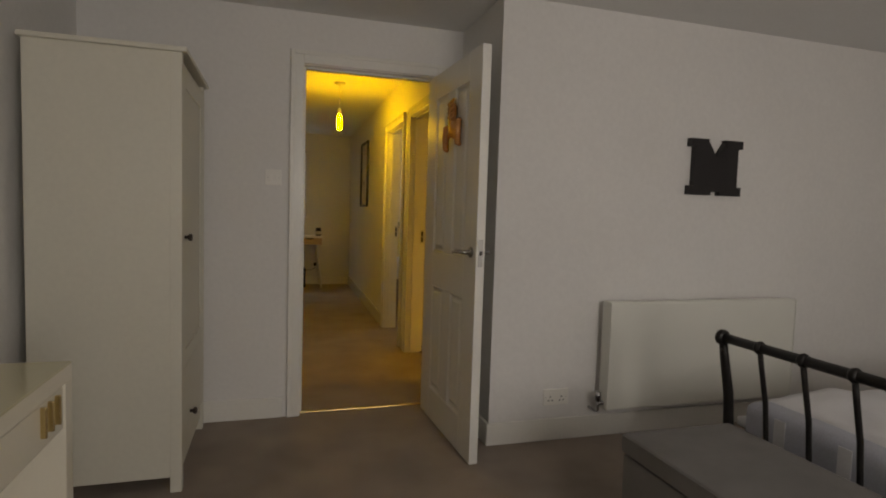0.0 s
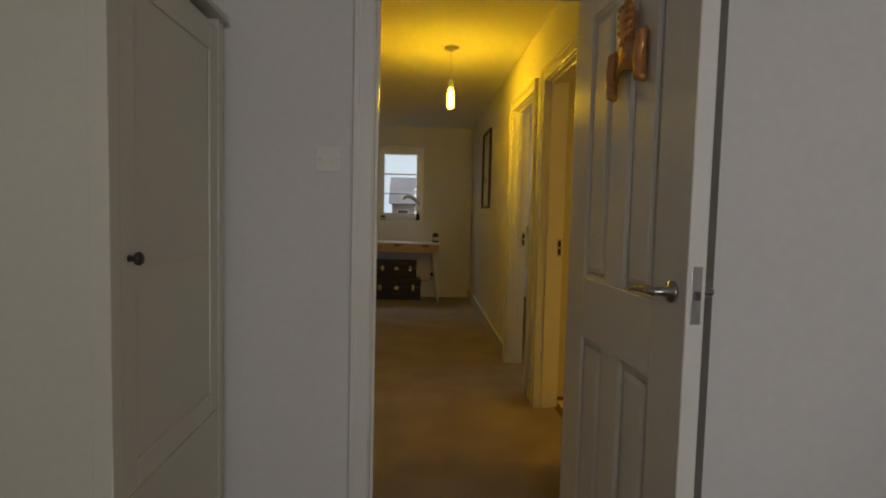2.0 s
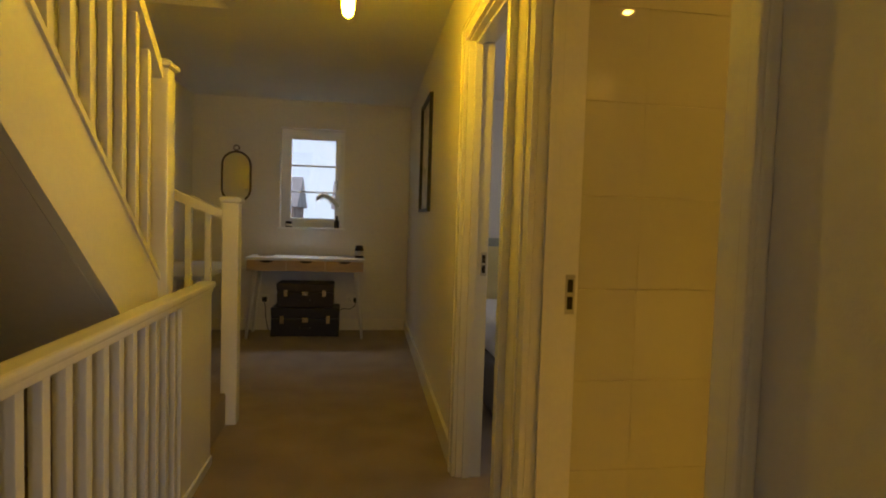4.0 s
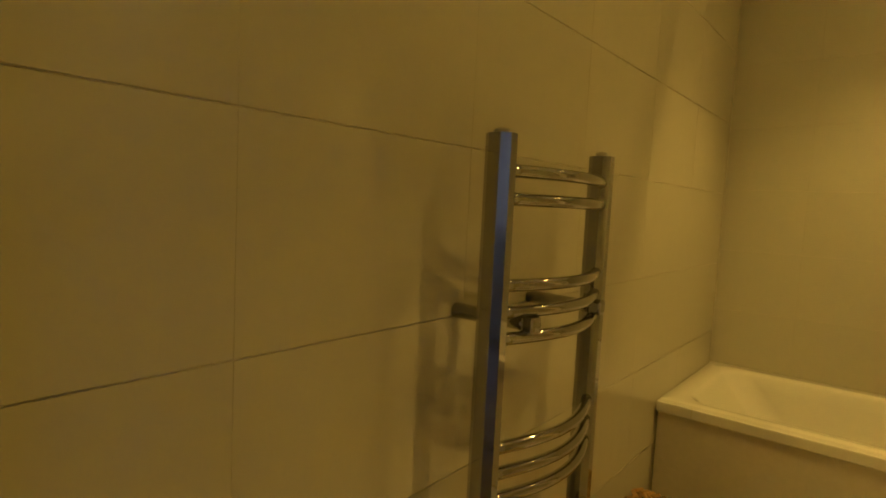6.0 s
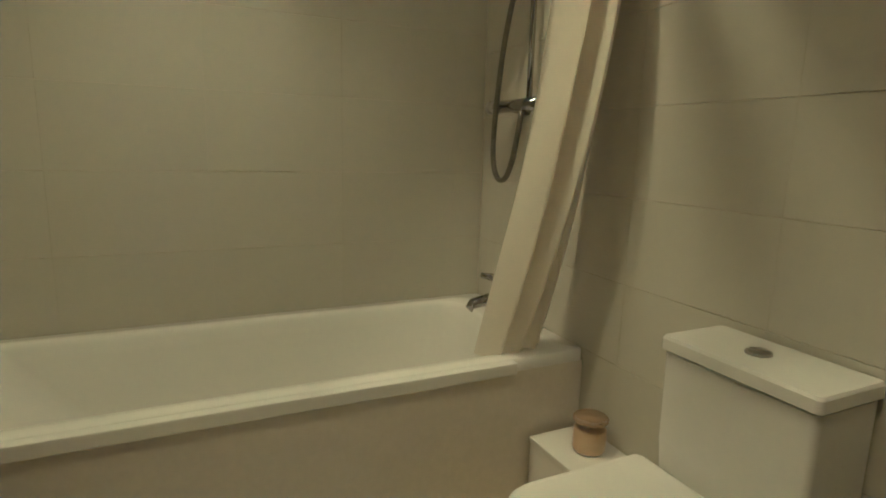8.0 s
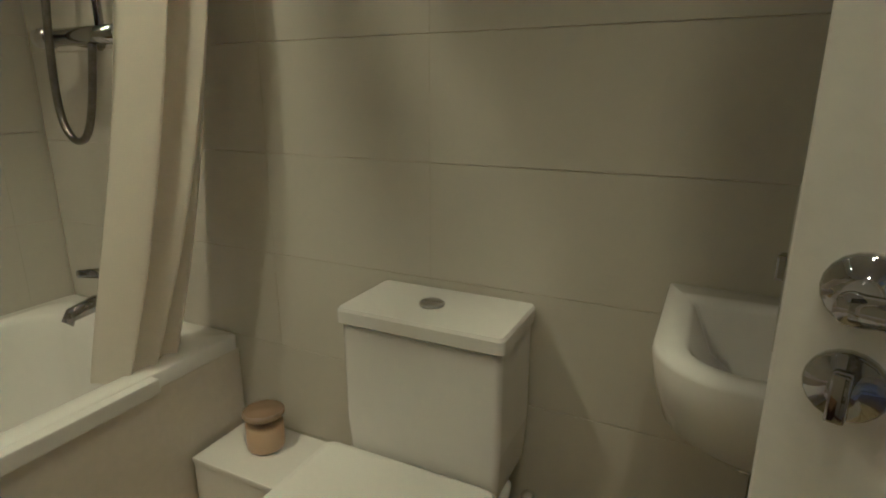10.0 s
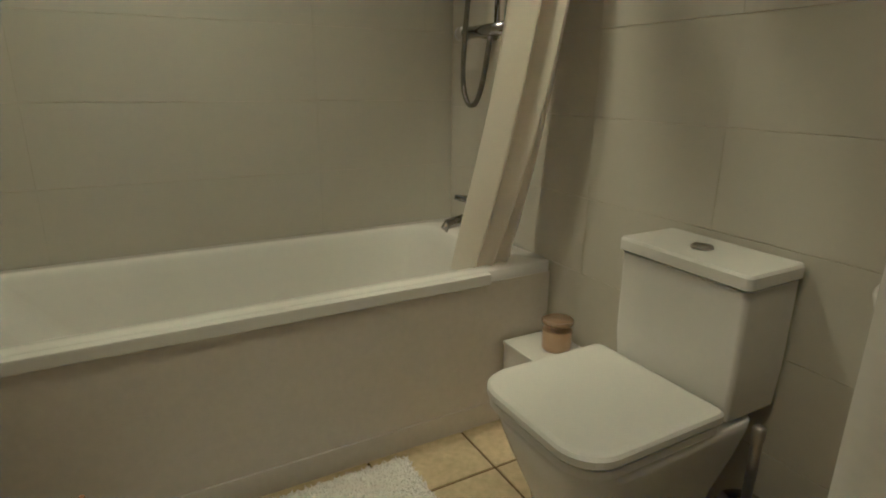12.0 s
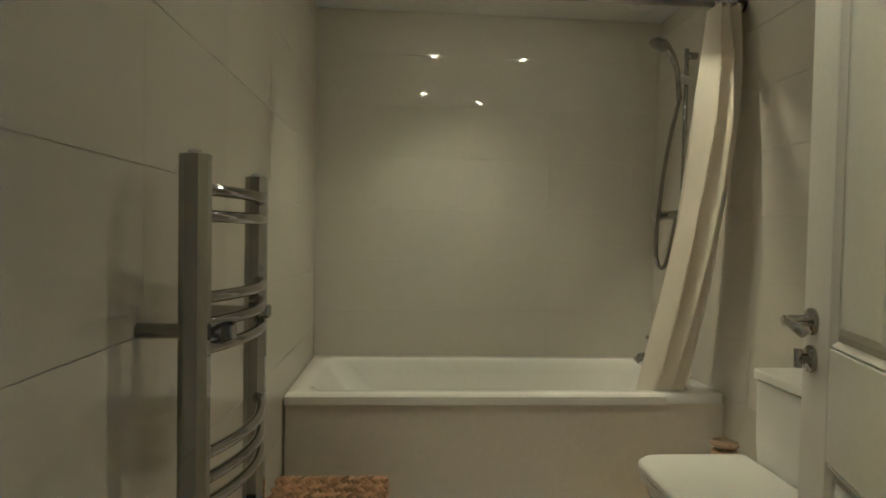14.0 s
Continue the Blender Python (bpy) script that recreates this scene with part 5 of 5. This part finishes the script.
def basket():
    """A woven box with a lid; every strand of the weave is a raised pad."""
    X0, X1, Y0, Y1, H = 2.30, 2.685, 4.105, 4.475, 0.36
    o = thing("wicker_basket", "brown woven wicker storage box with a lid on the bathroom floor", "basket", pose((X0 + X1) / 2, (Y0 + Y1) / 2, 0.006))
    w, d = (X1 - X0) / 2, (Y1 - Y0) / 2
    part("body", box(-w + 0.008, w - 0.008, -d + 0.008, d - 0.008, 0.0, 0.30, 0.006), WICKERSHADE, o)
    lid = part("lid", box(-w + 0.004, w - 0.004, -d + 0.004, d - 0.004, 0.302, 0.343, 0.006), WICKERSHADE, o)
    s = box(-0.021, 0.021, -0.0065, 0.0065, -0.004, 0.006, 0.004, seg=1)
    me = bpy.data.meshes.new("strand")
    s.to_mesh(me)
    s.free()
    me.materials.append(WICKER)
    rnd = random.Random(5)

    def strand(parent, p, turn):
        k = new("strand", me)
        k.parent = parent
        k.matrix_basis = Matrix.Translation(p) @ turn @ Matrix.Rotation(rnd.uniform(-0.09, 0.09), 4, 'Z') @ Matrix.Diagonal((rnd.uniform(0.9, 1.1), rnd.uniform(0.9, 1.08), rnd.uniform(0.8, 1.3), 1))
    nx, ny = 13, 22
    for i in range(nx):
        for j in range(ny):
            x = -w + 0.016 + (2 * w - 0.032) * i / (nx - 1)
            y = -d + 0.012 + (2 * d - 0.024) * j / (ny - 1)
            strand(lid, (min(x, w - 0.014), y, 0.344), Matrix.Rotation(radians(32 if i % 2 else -32), 4, 'Z'))
    for j in range(2):
        for i in range(11):
            strand(lid, (-w + 0.003, -d + 0.02 + i * (2 * d - 0.04) / 10, 0.312 + 0.02 * j), Matrix.Rotation(radians(90), 4, 'Z') @ Matrix.Rotation(radians(90), 4, 'X'))
    for i in range(11):
        for j in range(2):
            strand(lid, (-w + 0.02 + i * (2 * w - 0.04) / 10, -d + 0.003, 0.312 + 0.02 * j), Matrix.Rotation(radians(90), 4, 'X'))


basket()


def bath_mat():
    o = thing("bath_mat", "fluffy white cotton bath mat on the tiled floor", "mat", pose(0, 0, 0.006))
    x0, x1, y0, y1 = 2.33, 2.91, 3.33, 4.09
    part("backing", loft([rounded(x0, x1, y0, y1, 0.03, z) for z in (0.0, 0.010)]), MATW, o)
    rnd = random.Random(8)
    verts, faces = [], []
    for _ in range(15000):
        x, y = rnd.uniform(x0 - 0.004, x1 + 0.004), rnd.uniform(y0 - 0.004, y1 + 0.004)
        h, a = rnd.uniform(0.004, 0.008), rnd.uniform(0, 6.283)
        lx, ly = rnd.uniform(-0.008, 0.008), rnd.uniform(-0.008, 0.008)
        k = len(verts)
        r = 0.005
        for t in range(3):
            verts.append((x + r * math.cos(a + 2.1 * t), y + r * math.sin(a + 2.1 * t), 0.008))
        verts.append((x + lx, y + ly, 0.010 + h))
        faces += [(k, k + 1, k + 3), (k + 1, k + 2, k + 3), (k + 2, k, k + 3)]
    me = bpy.data.meshes.new("pile")
    me.from_pydata(verts, [], faces)
    me.materials.append(MATW)
    p = new("cotton_pile", me)
    p.parent = o
    tagged(p, "long white cotton pile", kind="stuff")


bath_mat()

for _x, _y, *_ in SPOTS:
    _d = thing("downlight", "recessed ceiling downlight with a chrome rim", "lamp", pose(_x, _y, TC), group="bathroom downlights")
    part("rim", turned([(0.043, 0.0), (0.043, -0.004), (0.036, -0.008), (0.030, -0.005), (0.030, -0.001)], 24), CHROME, _d, smooth=True)
    part("lens", turned([(0.028, -0.002), (0.027, -0.009), (0.019, -0.014), (0.0, -0.016)], 20), LENSGLOW, _d, "glowing lens")
_v = thing("ceiling_vent", "round white extractor vent in the bathroom ceiling", "vent", pose(3.42, 2.95, TC))
part("rim", turned([(0.065, 0.0), (0.065, -0.006), (0.052, -0.012), (0.046, -0.004)], 28), PLASTIC, _v, smooth=True)
part("disc", turned([(0.040, -0.004), (0.042, -0.014), (0.030, -0.018), (0.0, -0.019)], 24), PLASTIC, _v, smooth=True)


# ---------------------------------------------------------------- outside
def outside():
    sky = bpy.data.materials.new("overcast_sky")
    sky.use_nodes = True
    n, l = sky.node_tree.nodes, sky.node_tree.links
    e = n.new("ShaderNodeEmission")
    t = n.new("ShaderNodeTexNoise")
    t.inputs["Scale"].default_value = 0.03
    t.inputs["Detail"].default_value = 4
    c = n.new("ShaderNodeTexCoord")
    l.new(c.outputs["Object"], t.inputs["Vector"])
    r = n.new("ShaderNodeValToRGB")
    r.color_ramp.elements[0].color, r.color_ramp.elements[1].color = (0.50, 0.70, 0.95, 1), (0.76, 0.92, 1.0, 1)
    l.new(t.outputs["Fac"], r.inputs[0])
    l.new(r.outputs[0], e.inputs[0])
    e.inputs[1].default_value = 1.45
    l.new(e.outputs[0], n["Material Output"].inputs[0])
    tagged(part("backdrop", box(-130, 130, 95, 95.5, -30, 130), sky), "pale overcast sky beyond the window", "sky", kind="structure")
    GROUND = material("far_ground", (0.10, 0.11, 0.07), 0.95, vary=0.3, scale=0.3)
    tagged(part("ground", box(-100, 100, 9.6, 95, -3.2, -2.9), GROUND), "grey-green ground far below the window", "ground", kind="structure")
    # brick and roof are paled: haze and glare put into their colours
    HAZEBRICK = material("hazed_far_brick", (0.52, 0.43, 0.40), 0.9, vary=0.2, scale=0.8, fine=9)
    HAZEROOF = material("hazed_far_roof", (0.50, 0.50, 0.53), 0.9, vary=0.2, scale=0.8)
    for x, y, w in ((-9, 48, 9), (3.5, 52, 10), (16, 50, 9)):
        h = thing("house", "distant red brick house with a grey pitched roof, haze painted into its pale colours", "house", pose(x, y, -2.9), group="far houses")
        part("house_wall", box(-w / 2, w / 2, 0, 8, 0, 4.9), HAZEBRICK, h)
        part("roof", loft([[(-w / 2 - 0.3, -0.4, 4.8), (-w / 2 - 0.3, 8.4, 4.8), (-w / 2 - 0.3, 4, 7.4)], [(w / 2 + 0.3, -0.4, 4.8), (w / 2 + 0.3, 8.4, 4.8), (w / 2 + 0.3, 4, 7.4)]]), HAZEROOF, h)
        for k in range(3):
            for z in (0.9, 3.1):
                q = -w / 2 + 1.0 + k * (w - 2.0) / 2 - 0.55
                win = part("window", box(q, q + 1.1, -0.06, 0.0, z, z + 1.2), GLOSS, h, "white framed window")
                part("pane", box(q + 0.1, q + 1.0, -0.075, -0.06, z + 0.1, z + 1.1), DARKGLASS, win)
    rnd = random.Random(11)
    BARK = material("bark", (0.30, 0.27, 0.25), 0.9, vary=0.3)
    for x, y, hh in ((-7.5, 62, 9.5), (1.5, 66, 8.5)):
        t = thing("tree", "bare winter tree with fine branches", "tree", pose(x, y, -2.9), group="far trees")
        part("trunk", tube([(0, 0, 0), (0.1, 0, hh * 0.3), (0.0, 0.1, hh * 0.6), (0.15, 0, hh)], [0.22, 0.16, 0.10, 0.02], 8), BARK, t)
        bm = bmesh.new()
        for k in range(60):
            z0 = rnd.uniform(0.3, 0.95) * hh
            a, ln = rnd.uniform(0, 6.283), rnd.uniform(0.8, 2.6) * (1.15 - z0 / hh)
            p = Vector((0.05, 0, z0))
            q = p + Vector((math.cos(a) * ln * 0.5, math.sin(a) * ln * 0.5, ln * 0.45))
            tube([p, q, q + Vector((math.cos(a) * ln * 0.4, math.sin(a) * ln * 0.4, ln * 0.6))], [0.05, 0.03, 0.008], 4, bm)
            for _ in range(5):
                u = q + Vector((rnd.uniform(-0.5, 0.5), rnd.uniform(-0.5, 0.5), rnd.uniform(0.1, 0.8)))
                tube([q, u], [0.02, 0.006], 3, bm)
        tagged(part("branches", bm, BARK, t), "fine bare branches", kind="stuff")


outside()

# ---------------------------------------------------------------- tiles
GAP, SEAM = 0.0013, 0.0004      # bed joints show, upright joints are tight


def tile_mesh(w, h):
    bm = box(-w / 2, w / 2, -0.0022, 0.0, -h / 2, h / 2)
    bmesh.ops.bevel(bm, geom=[e for e in bm.edges if all(v.co.y < -0.001 for v in e.verts) and abs(e.verts[0].co.z - e.verts[1].co.z) < 1e-5], offset=0.0010, segments=1, affect='EDGES')
    me = bpy.data.meshes.new("tile")
    bm.to_mesh(me)
    bm.free()
    me.materials.append(TILE)
    return me


_tiles = {}


def tile_wall(parent, origin, along, length, turn, first, TW, TH, level):
    """Courses of glazed tiles TW x TH on a wall; one bed joint lies at the given level."""
    for j in range(-6, 5):
        z0, z1 = max(level + j * TH, 0.006), min(level + (j + 1) * TH, TC)
        if z1 - z0 < 0.03:
            continue
        a = first - TW
        while a < length:
            u0, u1 = max(a, 0.0), min(a + TW, length)
            a += TW
            if u1 - u0 < 0.02:
                continue
            w, h = round(u1 - u0 - SEAM, 4), round(z1 - z0 - GAP, 4)
            if (w, h) not in _tiles:
                _tiles[(w, h)] = tile_mesh(w, h)
            t = new("tile", _tiles[(w, h)])
            t.parent = parent
            p = Vector(origin) + Vector(along) * ((u0 + u1) / 2)
            t.matrix_basis = Matrix.Translation((p.x, p.y, (z0 + z1) / 2)) @ Matrix.Rotation(radians(turn + random.uniform(-0.06, 0.06)), 4, 'Z') @ Matrix.Rotation(radians(random.uniform(-0.05, 0.05)), 4, 'X')


tile_wall(WN, (1.075, NW + 0.004, 0), (1, 0, 0), EW - 1.075, 0, 0.281, 0.446, 0.295, 1.287)
tile_wall(WE, (EW + 0.004, NW, 0), (0, -1, 0), NW - SW, -90, 0.30, 0.44, 0.256, 1.306)
tile_wall(WS, (1.06, SW - 0.004, 0), (1, 0, 0), EW - 1.06, 180, 0.08, 0.416, 0.236, 1.262)
FT = 0.33
_fm = box(-FT / 2 + 0.004, FT / 2 - 0.004, -FT / 2 + 0.004, FT / 2 - 0.004, 0.0, 0.006, 0.0015, seg=1)
_fme = bpy.data.meshes.new("floor_tile")
_fm.to_mesh(_fme)
_fm.free()
_fme.materials.append(FTILE)
for i in range(8):
    for j in range(5):
        t = new("floor_tile", _fme)
        t.parent = FB
        t.matrix_basis = Matrix.Translation((1.26 + i * FT, 2.94 + j * FT, 0.004))
